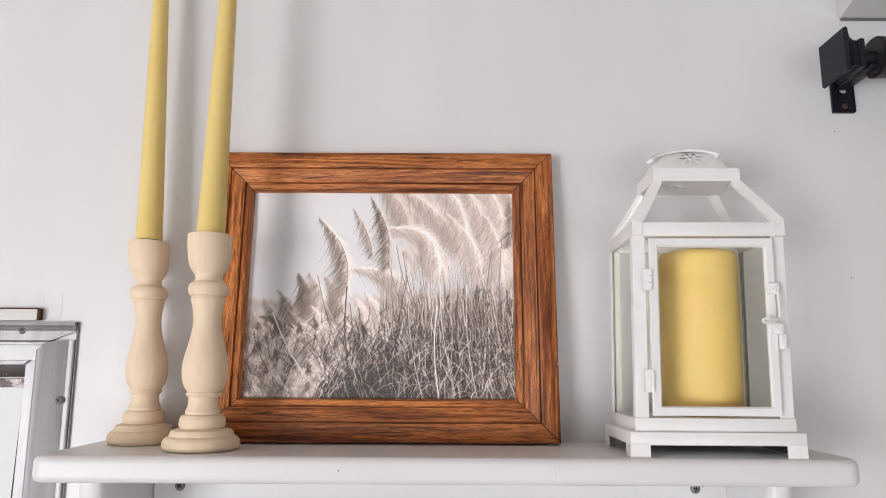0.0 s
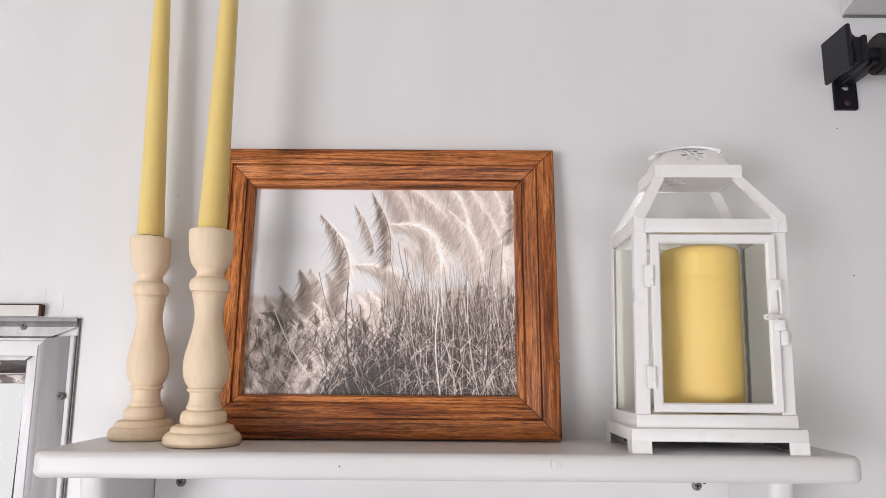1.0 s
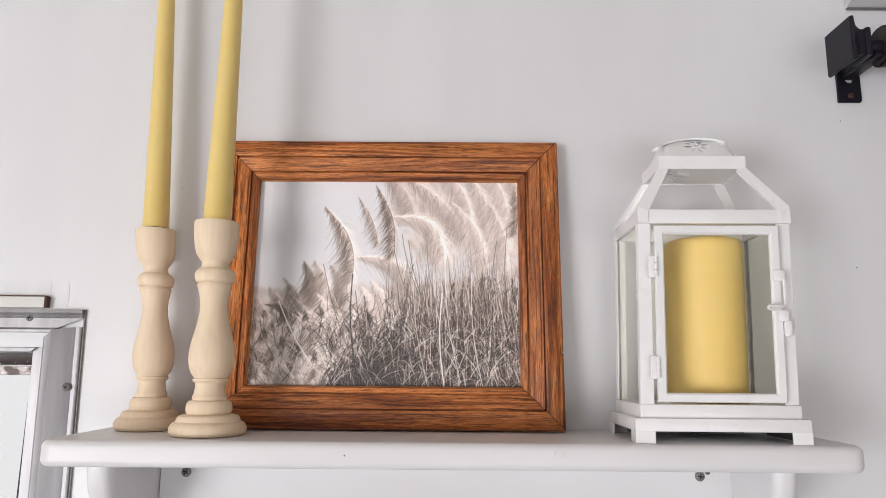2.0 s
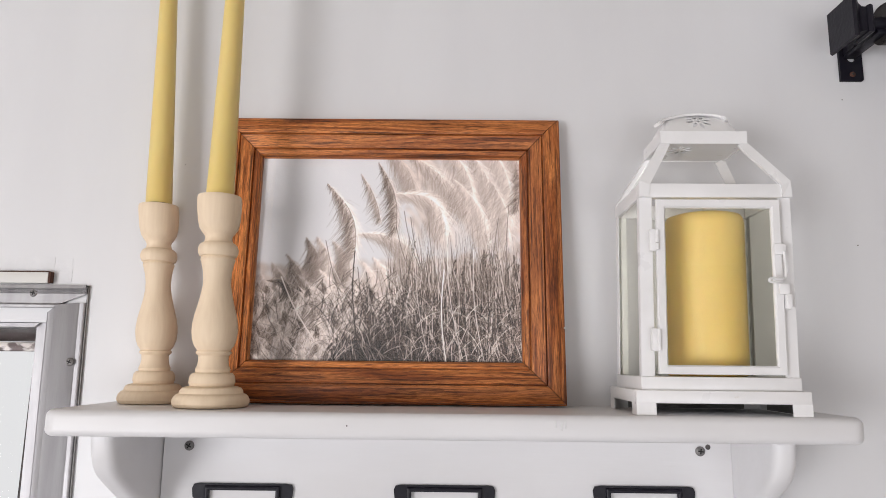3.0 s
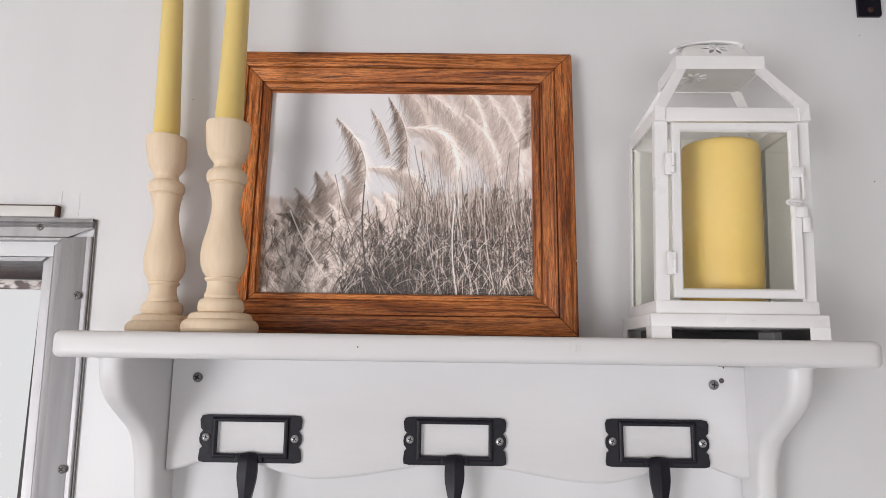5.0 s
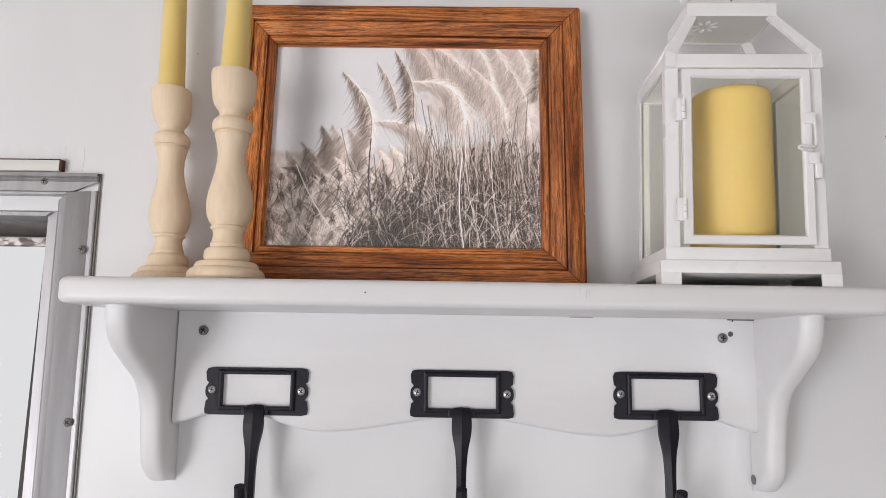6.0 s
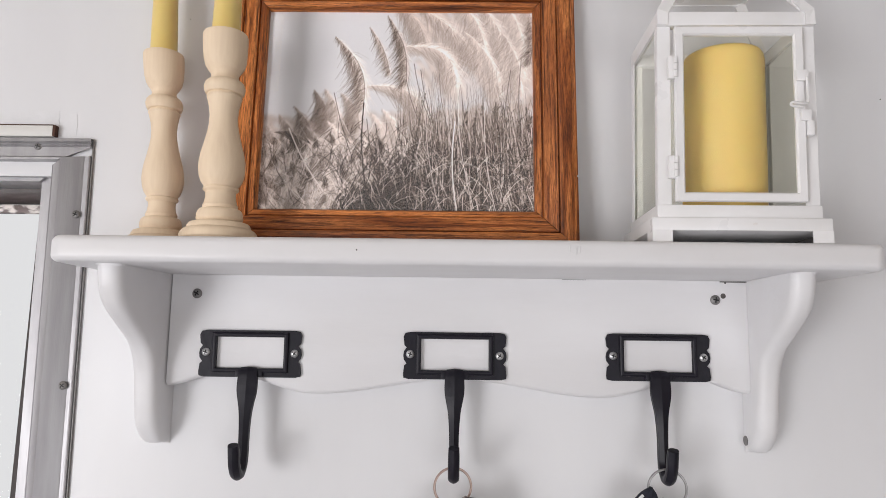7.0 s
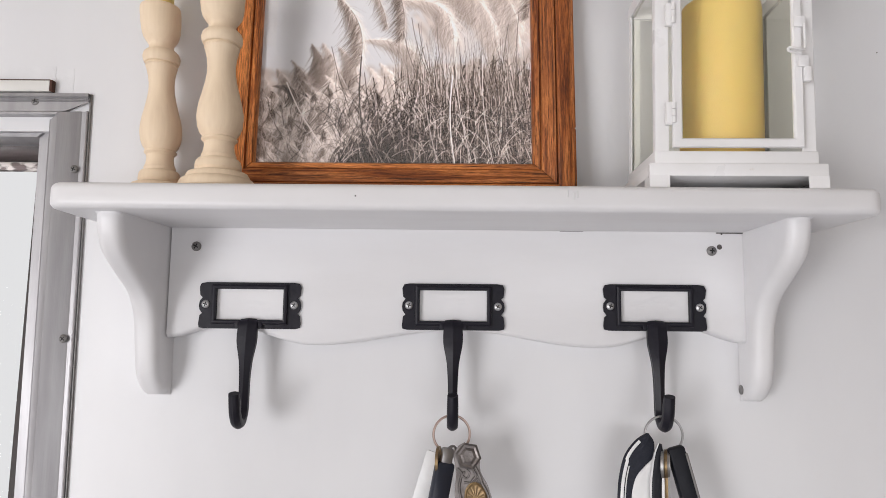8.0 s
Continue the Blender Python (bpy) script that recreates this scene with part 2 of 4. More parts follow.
def loop_sweep(radius, thick, n=40, m=10, flat=1.0):
    """A closed ring in the xz plane."""
    bm = bmesh.new()
    rings = []
    for i in range(n):
        a = 2 * math.pi * i / n
        rings.append([bm.verts.new(((radius + thick * math.cos(2 * math.pi * k / m)) * math.cos(a), flat * thick * math.sin(2 * math.pi * k / m),
                                    (radius + thick * math.cos(2 * math.pi * k / m)) * math.sin(a))) for k in range(m)])
    for i in range(n):
        a, b = rings[i], rings[(i + 1) % n]
        for k in range(m):
            bm.faces.new((a[k], a[(k + 1) % m], b[(k + 1) % m], b[k]))
    return bm


def sheet(outer, holes, place, depth):
    """A flat sheet with holes: 2D outlines, turned into 3D by place(u, v), then given depth along the vector."""
    bm = bmesh.new()
    edges = []
    for line in (outer, *holes):
        vs = [bm.verts.new(place(u, v)) for u, v in line]
        edges += [bm.edges.new((a, b)) for a, b in zip(vs, vs[1:] + vs[:1])]
    bmesh.ops.triangle_fill(bm, edges=edges, use_beauty=True, use_dissolve=False)
    r = bmesh.ops.extrude_face_region(bm, geom=bm.faces[:])
    bmesh.ops.translate(bm, verts=[v for v in r["geom"] if isinstance(v, bmesh.types.BMVert)], vec=depth)
    return bm


def slab(outline, place, depth, r, where, seg=6):
    """A board of the given depth whose edges are rounded by r where the test allows."""
    n = len(outline)
    pts = [Vector(p) for p in outline]
    area = sum(a.x * b.y - b.x * a.y for a, b in zip(pts, pts[1:] + pts[:1]))
    inward = []
    for i, p in enumerate(pts):
        t = (pts[(i + 1) % n] - p).normalized() + (p - pts[i - 1]).normalized()
        t = t.normalized() * (1 if area > 0 else -1)
        inward.append(Vector((-t.y, t.x)) if where(p.x, p.y) else Vector((0, 0)))
    full = Vector(depth).length
    bm = bmesh.new()
    rings = []
    for side in (0, 1):
        for k in range(seg + 1):
            a = math.pi / 2 * (k / seg if side == 0 else 1 - k / seg)
            inset, along = r * (1 - math.sin(a)), r * (1 - math.cos(a))
            f = (along if side == 0 else full - along) / full
            rings.append([bm.verts.new(Vector(place(*(p + w * inset))) + Vector(depth) * f) for p, w in zip(pts, inward)])
    for a, b in zip(rings, rings[1:]):
        for i in range(n):
            bm.faces.new((a[i], a[(i + 1) % n], b[(i + 1) % n], b[i]))
    for ring in (rings[0], rings[-1]):
        es = [bm.edges.get((a, b)) for a, b in zip(ring, ring[1:] + ring[:1])]
        bmesh.ops.triangle_fill(bm, edges=es, use_beauty=True, use_dissolve=False)
    return bm


def frame_bar(side, x0, x1, z0, z1, profile, lean=0.0, gap=0.0, butt=0.0):
    """One mitred bar of a rectangular frame. profile: (inward, proud) pairs; proud points to -y. lean: sideways slant of the uprights. butt: up to there the level bars run through."""
    bm = bmesh.new()
    ends = [[], []]
    for u, d in profile:
        ux, uz = u, u
        if butt and side in ("top", "bottom"):
            ux = 0.0 if u <= butt else u * 1.2987
        elif butt:
            uz = max(u * 0.77, butt + 0.0002)
        a, b, c, e = (x0 + ux, z0 + uz), (x1 - ux, z0 + uz), (x1 - ux, z1 - uz), (x0 + ux, z1 - uz)
        pa, pb = {"bottom": (a, b), "right": (b, c), "top": (e, c), "left": (a, e)}[side]
        sx, sz = ((gap, 0) if side in ("top", "bottom") else (0, gap))
        for end, (x, z) in zip(ends, ((pa[0] + sx, pa[1] + sz), (pb[0] - sx, pb[1] - sz))):
            end.append(bm.verts.new((x + lean * (z1 - z), -d, z)))
    n = len(profile)
    for i in range(n):
        bm.faces.new((ends[0][i], ends[0][(i + 1) % n], ends[1][(i + 1) % n], ends[1][i]))
    bm.faces.new(ends[0])
    bm.faces.new(ends[1])
    return bm


def rect(x0, x1, z0, z1):
    return [(x0, z0), (x1, z0), (x1, z1), (x0, z1)]


def screw_meshes(r):
    """Pan head and cross recess of a screw that points into the wall (+y)."""
    head = lathe([(r * 0.98, 0.0), (r, r * 0.25), (r * 0.8, r * 0.5), (r * 0.4, r * 0.62), (0.0001, r * 0.64)], 20)
    cross = bmesh.new()
    box(cross, -r * 0.55, r * 0.55, -r * 0.13, r * 0.13, r * 0.5, r * 0.66)
    box(cross, -r * 0.13, r * 0.13, -r * 0.55, r * 0.55, r * 0.5, r * 0.661)
    for bm in (head, cross):
        bmesh.ops.rotate(bm, verts=bm.verts, matrix=Matrix.Rotation(radians(90), 3, "X"))
    return head, cross


SCREWS = {}


def screw(parent, x, y, z, r, mat, turn=0):
    """A cross-head screw; alike screws share their meshes."""
    key = (r, mat.name)
    if key not in SCREWS:
        head, cross = screw_meshes(r)
        a = part("screw", head, mat, parent)
        b = part("recess", cross, M_SLOT, a)
        SCREWS[key] = (a, b)
    else:
        a = again(SCREWS[key][0], parent, Matrix())
        b = again(SCREWS[key][1], a, Matrix())
    a.matrix_basis = pose(x, y, z, 0, turn, 0)
    return a


# ---- the large structure ----
LEAN = 0.008                                   # the window frame stands a little out of square
WX0, WX1, WZ0, WZ1 = -0.80, -0.2712, 0.98, 1.6035
GAP = 0.040
wall_hole = [(WX0 + GAP, WZ0 + GAP), (WX1 - 0.030 + LEAN * 0.6, WZ0 + GAP), (WX1 - 0.030, WZ1 - 0.034), (WX0 + GAP, WZ1 - 0.034)]
wall = part("wall_north", sheet(rect(WEST, EAST, 0, CEIL), [wall_hole], lambda u, v: (u, 0.0, v), (0, 0.06, 0)), M_WALL, smooth=0)
tagged(wall, "smooth white painted wall panel behind the shelf", "wall", kind="structure")
for x, z, r in ((0.4405, 1.648, 0.0007), (0.438, 1.79, 0.0006), (-0.19, 1.72, 0.0005)):
    chip = part("chip", lathe([(r, 0), (r * 0.7, 0.0006), (0.0001, 0.0008)], 10), M_CHIP, wall, "tiny dark nick in the paint")
    chip.matrix_basis = pose(x, 0.0002, z, 90, 0, 0)

ob = part("wall_west", boxes((WEST - 0.06, WEST, SOUTH, 0, 0, CEIL)), M_ROOM, smooth=0)
tagged(ob, "plain pale painted wall", "wall", kind="structure")
# unseen wall; the second opening only goes with the added fill lamp
openings = [rect(-3.20, -1.70, 0.10, 1.60), rect(-0.15, 2.05, 0.25, 1.15)]
ob = part("wall_south", sheet(rect(WEST, EAST, 0, CEIL), openings, lambda u, v: (u, SOUTH, v), (0, -0.06, 0)), M_ROOM, smooth=0)
tagged(ob, "plain pale painted wall, unseen, with openings behind the two lamps", "wall", kind="structure")
# unseen; dark so that little light returns from the right
ob = part("wall_east", boxes((EAST, EAST + 0.06, SOUTH, 0, 0, CEIL)), M_DARK_EAST, smooth=0)
tagged(ob, "plain dark brown wall, unseen, added to cut light from the right", "wall", kind="structure")
ob = part("floor", boxes((WEST, EAST, SOUTH, 0.06, -0.05, 0)), M_FLOOR, smooth=0)
tagged(ob, "pale grey floor, unseen, made pale to bounce light up", "floor", kind="structure")
ob = part("ceiling", boxes((WEST, EAST, SOUTH, 0.06, CEIL, CEIL + 0.05)), M_CEILING, smooth=0)
tagged(ob, "plain cream ceiling, unseen, tinted to warm the bounced light", "ceiling", kind="structure")

# the window in the wall
win = thing("window_1", Matrix(), "worn aluminium window frame with screws beside the shelf", "window", kind="structure")
UPRIGHT = [(0.0, 0.0), (0.0, 0.0034), (0.0008, 0.0040), (0.0020, 0.0036), (0.0026, 0.0020), (0.0062, 0.0016), (0.0078, 0.0026), (0.0235, 0.0072), (0.0252, 0.0076), (0.0262, 0.0070), (0.0318, 0.0058),
           (0.0326, 0.0062), (0.0334, 0.0040), (0.0340, -0.006), (0.0490, -0.0075), (0.0500, -0.012), (0.0500, -0.036)]
LEVEL = [(0.0, 0.0), (0.0, 0.005), (0.003, 0.0055), (0.004, 0.0038), (0.005, 0.005), (0.006, 0.0038), (0.007, 0.005), (0.008, 0.0038), (0.0165, 0.0040), (0.0185, 0.008), (0.0205, 0.008), (0.0212, -0.005),
         (0.0335, -0.007), (0.0345, -0.004), (0.0380, -0.004), (0.0385, -0.036)]
for side in ("top", "right", "bottom", "left"):
    part("window_frame", frame_bar(side, WX0, WX1, WZ0, WZ1, LEVEL if side in ("top", "bottom") else UPRIGHT, LEAN, butt=0.0158), M_ALU, win)
part("pane", sheet(rect(WX0 + 0.048, WX1 - 0.046, WZ0 + 0.038, WZ1 - 0.038), [], lambda u, v: (u, 0.030, v), (0, 0.003, 0)),
     M_PANE, win, smooth=0).visible_shadow = False
gasket_x = [(WX1 - 0.0500 - w, WX1 - 0.0500 - w + LEAN * (WZ1 - 0.0405 - WZ0)) for w in (0.0, 0.0034)]
part("gasket", sheet([(gasket_x[0][0], WZ1 - 0.0405), (gasket_x[1][0] + 0.0024, WZ1 - 0.0405), (gasket_x[1][1] - 0.0085, WZ0 + 0.04), (gasket_x[0][1], WZ0 + 0.04)], [], lambda u, v: (u, 0.0125, v), (0, 0.017, 0)), M_BLIND, win, "dark rubber gasket", smooth=0)
for x, z, a in ((-0.3195, 1.596, 10), (-0.2800, 1.534, 25), (-0.2785, 1.384, 40), (-0.45, 1.596, 5), (-0.58, 1.596, 30), (-0.277, 1.23, 12)):
    screw(win, x, -0.0028, z, 0.0037, M_DULL, a)
# sealant bead, its grey also stands for the frame's shadow on the wall
part("sealant", sweep([(WX1 + 0.0008 + LEAN * q, -0.001, WZ1 - q) for q in (0.0, 0.18, 0.36, WZ1 - WZ0)], [(0.0012, 0.0012)] * 4, 8, (0, 1, 0)),
     M_DULL, win, "grey line of sealant and its shadow")

blind = thing("roller_blind", pose(0, 0, 0), "dark brown roller blind rolled up behind the window pane", "blind")
part("roll", sweep([(WX0 + 0.05, 0.050, 1.5675), (WX1 - 0.047, 0.050, 1.5675)], [(0.0145, 0.0145)] * 2, 20, (0, 0, 1)), M_BLIND, blind)
part("hem", boxes((WX0 + 0.05, WX1 - 0.047, 0.047, 0.053, 1.5435, 1.5525, 0.002)), M_FRINGE, blind, "frayed pale hem")

bg = part("backdrop", boxes((-2.6, 1.2, 0.9, 0.92, -0.2, 2.8)), M_SKY, smooth=0)
tagged(bg, "overexposed white daylight outdoors", "sky", kind="structure")

# painted strip over the window, with a raw end, and the filled patch on the wall
strip = thing("trim", Matrix(), "white painted wooden strip with a raw brown end", "trim", kind="structure")
part("strip", boxes((-0.80, -0.3065, -0.006, -0.0002, 1.6050, 1.6152, 0.0008)), M_TRIM, strip)
part("end", boxes((-0.3064, -0.3040, -0.0062, -0.0002, 1.6052, 1.6156, 0.0005)), M_BARE_SHADE, strip, "raw dark brown end")
# dark sliver that stands for the shade along the strip's upper edge
part("shadow_line", boxes((-0.80, -0.3065, -0.0052, -0.0002, 1.6154, 1.6162)), M_BARE_SHADE, strip, "dark shade line along the upper edge")
rng = random.Random(5)


def ragged(x0, x1, z0, z1, n, r):
    """A rectangle's outline with an uneven upper and right edge."""
    top = [(x1 + (x0 - x1) * k / n, z1 + rng.uniform(-r, r)) for k in range(n + 1)]
    side = [(x1 + rng.uniform(-r, r), z0 + (z1 - z0) * k / 5) for k in range(1, 5)]
    return [(x0, z0), (x1, z0), *side, *top]


bm = sheet(ragged(-0.80, -0.3045, 1.6163, 1.6302, 60, 0.0008), [], lambda u, v: (u, -0.0001, v), (0, -0.0002, 0))
other = sheet(ragged(-0.3028, -0.2880, 1.6060, 1.6285, 5, 0.0006), [], lambda u, v: (u, -0.0001, v), (0, -0.00015, 0))
me = bpy.data.meshes.new("patch")
other.to_mesh(me)
other.free()
bm.from_mesh(me)
bpy.data.meshes.remove(me)
ob = part("filler", bm, M_PATCH, smooth=0)
tagged(ob, "rough white filler patch over the window", "filler", kind="structure")

# the corner of an overhead cabinet
cab = thing("overhead_cabinet", pose(0.453, 0, 1.906), "white painted overhead cabinet under the ceiling", "cabinet")
part("body", sheet([(0, -0.0005), (0.9, -0.0005), (0.9, -0.30), (-0.06, -0.30)], [], lambda u, v: (u, v, 0.0), (0, 0, CEIL - 1.906 - 0.001)), M_SHELF, cab, smooth=0)
part("edging", boxes((0.001, 0.9, -0.004, -0.0006, -0.0015, -0.0002)), M_DULL, cab, "dark seam against the wall")


# ---- shelf ----
shelf = thing("wall_shelf", Matrix(), "white painted wooden wall shelf with scalloped back and brackets", "shelf")
SX0, SX1, SY, SZ = -0.234, 0.3652, -0.1148, 1.4998
out = []
for cx, cy, a0 in ((SX1 - 0.0088, SY + 0.012, -90), (SX1 - 0.001, -0.0015, 0), (SX0 + 0.001, -0.0015, 90), (SX0 + 0.0080, SY + 0.012, 180)):
    r = 0.012 if cy < -0.05 else 0.001
    out += [(cx + r * math.cos(radians(a0 + 15 * k)), cy + r * math.sin(radians(a0 + 15 * k))) for k in range(7)]
bm = slab(out, lambda u, v: (u, v, SZ - 0.0195), (0, 0, 0.0195), 0.0052, lambda u, v: v < -0.004)
part("shelf_board", bm, M_SHELF, shelf, smooth=60)

MID = 0.0615


def scallop(x):
    u = abs(x - MID)
    keys = [(0, 1.3945), (0.120, 1.3810), (0.198, 1.3975), (0.2475, 1.3860)]
    for (a, za), (b, zb) in zip(keys, keys[1:]):
        if u <= b:
            t = (u - a) / (b - a)
            return za + (zb - za) * (0.5 - 0.5 * math.cos(math.pi * t))
    return keys[-1][1]


BX0, BX1 = -0.1830, 0.3052
xs = np.linspace(BX0, BX1, 90)
back = bmesh.new()
strips = []
for y, dz in ((-0.0005, 0.0), (-0.0125, 0.0), (-0.0160, 0.0008), (-0.0180, 0.0034)):
    strips.append([back.verts.new((x, y, scallop(x) + dz)) for x in xs])
tops = [back.verts.new((x, -0.018, 1.4802)) for x in xs]
tops_b = [back.verts.new((x, -0.0005, 1.4802)) for x in xs]
rows = [*strips, tops, tops_b]
for a, b in zip(rows, rows[1:] + rows[:1]):
    for i in range(len(xs) - 1):
        back.faces.new((a[i], a[i + 1], b[i + 1], b[i]))
for i in (0, -1):
    back.faces.new([r[i] for r in rows])
part("back_panel", back, M_SHELF, shelf, smooth=50)

curve = smooth_line([(-0.100, 1.4802), (-0.0998, 1.4740), (-0.0965, 1.461), (-0.0885, 1.4485), (-0.069, 1.4345), (-0.048, 1.420), (-0.037, 1.402), (-0.032, 1.375), (-0.027, 1.354), (-0.0145, 1.3400), (-0.0006, 1.3372)], 5)
for x0 in (-0.2038, 0.3053):
    bm = slab([tuple(p) for p in curve] + [(-0.0006, 1.4802)], lambda u, v: (x0, u, v), (0.0205 if x0 < 0 else 0.0185, 0, 0), 0.0075, lambda u, v: u < -0.002 and v < 1.4798)
    for v in bm.verts:
        v.co.x += (0.05 if x0 < 0 else 0.0) * v.co.y
    part("bracket", bm, M_SHELF, shelf, smooth=60)
screw(shelf, -0.161, -0.0178, 1.464, 0.0042, M_DULL, 30)
screw(shelf, 0.2785, -0.0178, 1.464, 0.0042, M_DULL, 8)
hole = part("screw_hole", lathe([(0.0024, 0), (0.0018, 0.0005), (0.0001, 0.0006)], 12), M_CHIP, shelf, "empty dark screw hole")
hole.matrix_basis = pose(0.2855, -0.0179, 1.4675, 90, 0, 0)
for x, y, z, r in ((-0.012, SY - 0.0001, 1.4905, 0.0006), (0.2875, -0.0182, 1.4785, 0.0008)):
    c = part("chip", lathe([(r, 0), (r * 0.7, 0.0003), (0.0001, 0.0004)], 8), M_CHIP, shelf, "small dark nick in the paint")
    c.matrix_basis = pose(x, y, z, 90, 0, 0)
for v in ((0.2830, 0.3062, -0.0186, -0.0179, 1.4790, 1.4798), (0.3062, 0.3069, -0.0186, -0.0179, 1.4690, 1.4790), (0.1500, 0.1700, -0.0183, -0.0179, 1.4795, 1.4798)):
    part("crack", boxes(v), M_CHIP, shelf, "dark crack in the paint joint", smooth=0)
for x, z, w in ((0.1405, 1.4935, 0.0008), (0.1450, 1.4915, 0.0011), (0.1475, 1.4930, 0.0006)):
    part("paint_lump", boxes((x - w / 2, x + w / 2, SY - 0.0005, SY + 0.001, z - 0.0028, z + 0.0022, 0.0002)), M_WHITE, shelf, "raised lump of paint")
part("plug", sweep([(0.3045, -0.004, 1.3470), (0.3072, -0.004, 1.3470)], [(0.004, 0.004)] * 2, 14, (0, 1, 0)), M_DULL, shelf, "grey plug under the bracket")


# ---- hooks ----
def coat_hook(x, z):
    h = thing("coat_hook", pose(x, -0.018, z), "black iron coat hook with empty label holder, screwed to shelf", "hook", "hooks under the shelf")
    w, t = 0.0432, 0.0195
    side = [(w - 0.0045, -t), (w - 0.0005, -t + 0.001), (w, -t + 0.004), (w - 0.0008, -0.0085), (w - 0.0028, -0.0066), (w - 0.0005, -0.0035), (w, 0.0), (w - 0.0005, 0.0035),
            (w - 0.0028, 0.0066), (w - 0.0008, 0.0085), (w, t - 0.004), (w - 0.0015, t - 0.0008), (w - 0.006, t)]
    outer = side + [(-u, v) for u, v in reversed(side)]
    plate = sheet(outer, [rect(-0.0285, 0.0285, -0.0120, 0.0140)], lambda u, v: (u, -0.0002, v), (0, -0.0020, 0))
    part("label_plate", plate, M_IRON, h, smooth=30)
    rim = bmesh.new()
    prof = [(0.0, 0.0018), (0.0003, 0.0042), (0.0012, 0.0047), (0.0026, 0.0047), (0.0036, 0.0040), (0.0040, 0.0018)]
    for side_ in ("top", "bottom", "left", "right"):
        b = frame_bar(side_, -0.0322, 0.0322, -0.0158, 0.0178, prof)
        me = bpy.data.meshes.new("rim")
        b.to_mesh(me)
        b.free()
        rim.from_mesh(me)
        bpy.data.meshes.remove(me)
    part("label_rim", rim, M_IRON, h)
    path = smooth_line([(0, -0.0020, -0.0120), (0, -0.0050, -0.0165), (0, -0.0064, -0.0300), (0, -0.0072, -0.0460), (0, -0.0078, -0.0620), (0, -0.0080, -0.0800),
                        (0, -0.0100, -0.0880), (0, -0.0165, -0.0945), (0, -0.0240, -0.0935), (0, -0.0300, -0.0860), (0, -0.0325, -0.0770), (0, -0.0352, -0.0700)], 5)
    wid = [(0.0070, 0.0020), (0.0082, 0.0028), (0.0085, 0.0034), (0.0055, 0.0038), (0.0043, 0.0040), (0.0041, 0.0042), (0.0043, 0.0042), (0.0043, 0.0042), (0.0043, 0.0042), (0.0043, 0.0042), (0.0043, 0.0042), (0.0040, 0.0034)]
    part("hook", sweep(path, [(a * 1.1, b * 1.12) for a, b in smooth_line(wid, 5)], 18, (1, 0, 0), facet=[max(0.25, min(1, (33 - q) / 6)) for q in range(len(path))]), M_IRON, h, "forged iron hook with a ridged stem", smooth=16)
    tab = bmesh.new()
    box(tab, -0.0115, -0.0070, -0.0052, -0.002, -0.0190, -0.0135, 0.001)
    box(tab, 0.0070, 0.0115, -0.0052, -0.002, -0.0190, -0.0135, 0.001)
    part("weld", tab, M_IRON, h, "lumpy weld at the stem")
    screw(h, -0.0374, -0.0021, 0.001, 0.0034, M_STEEL, 15)
    screw(h, 0.0374, -0.0021, 0.0005, 0.0034, M_STEEL, 35)
    return h


first = coat_hook(-0.1125, 1.4138)
for x, z in ((0.0595, 1.4143), (0.2288, 1.4153)):
    copy_thing(first, pose(x, -0.018, z))


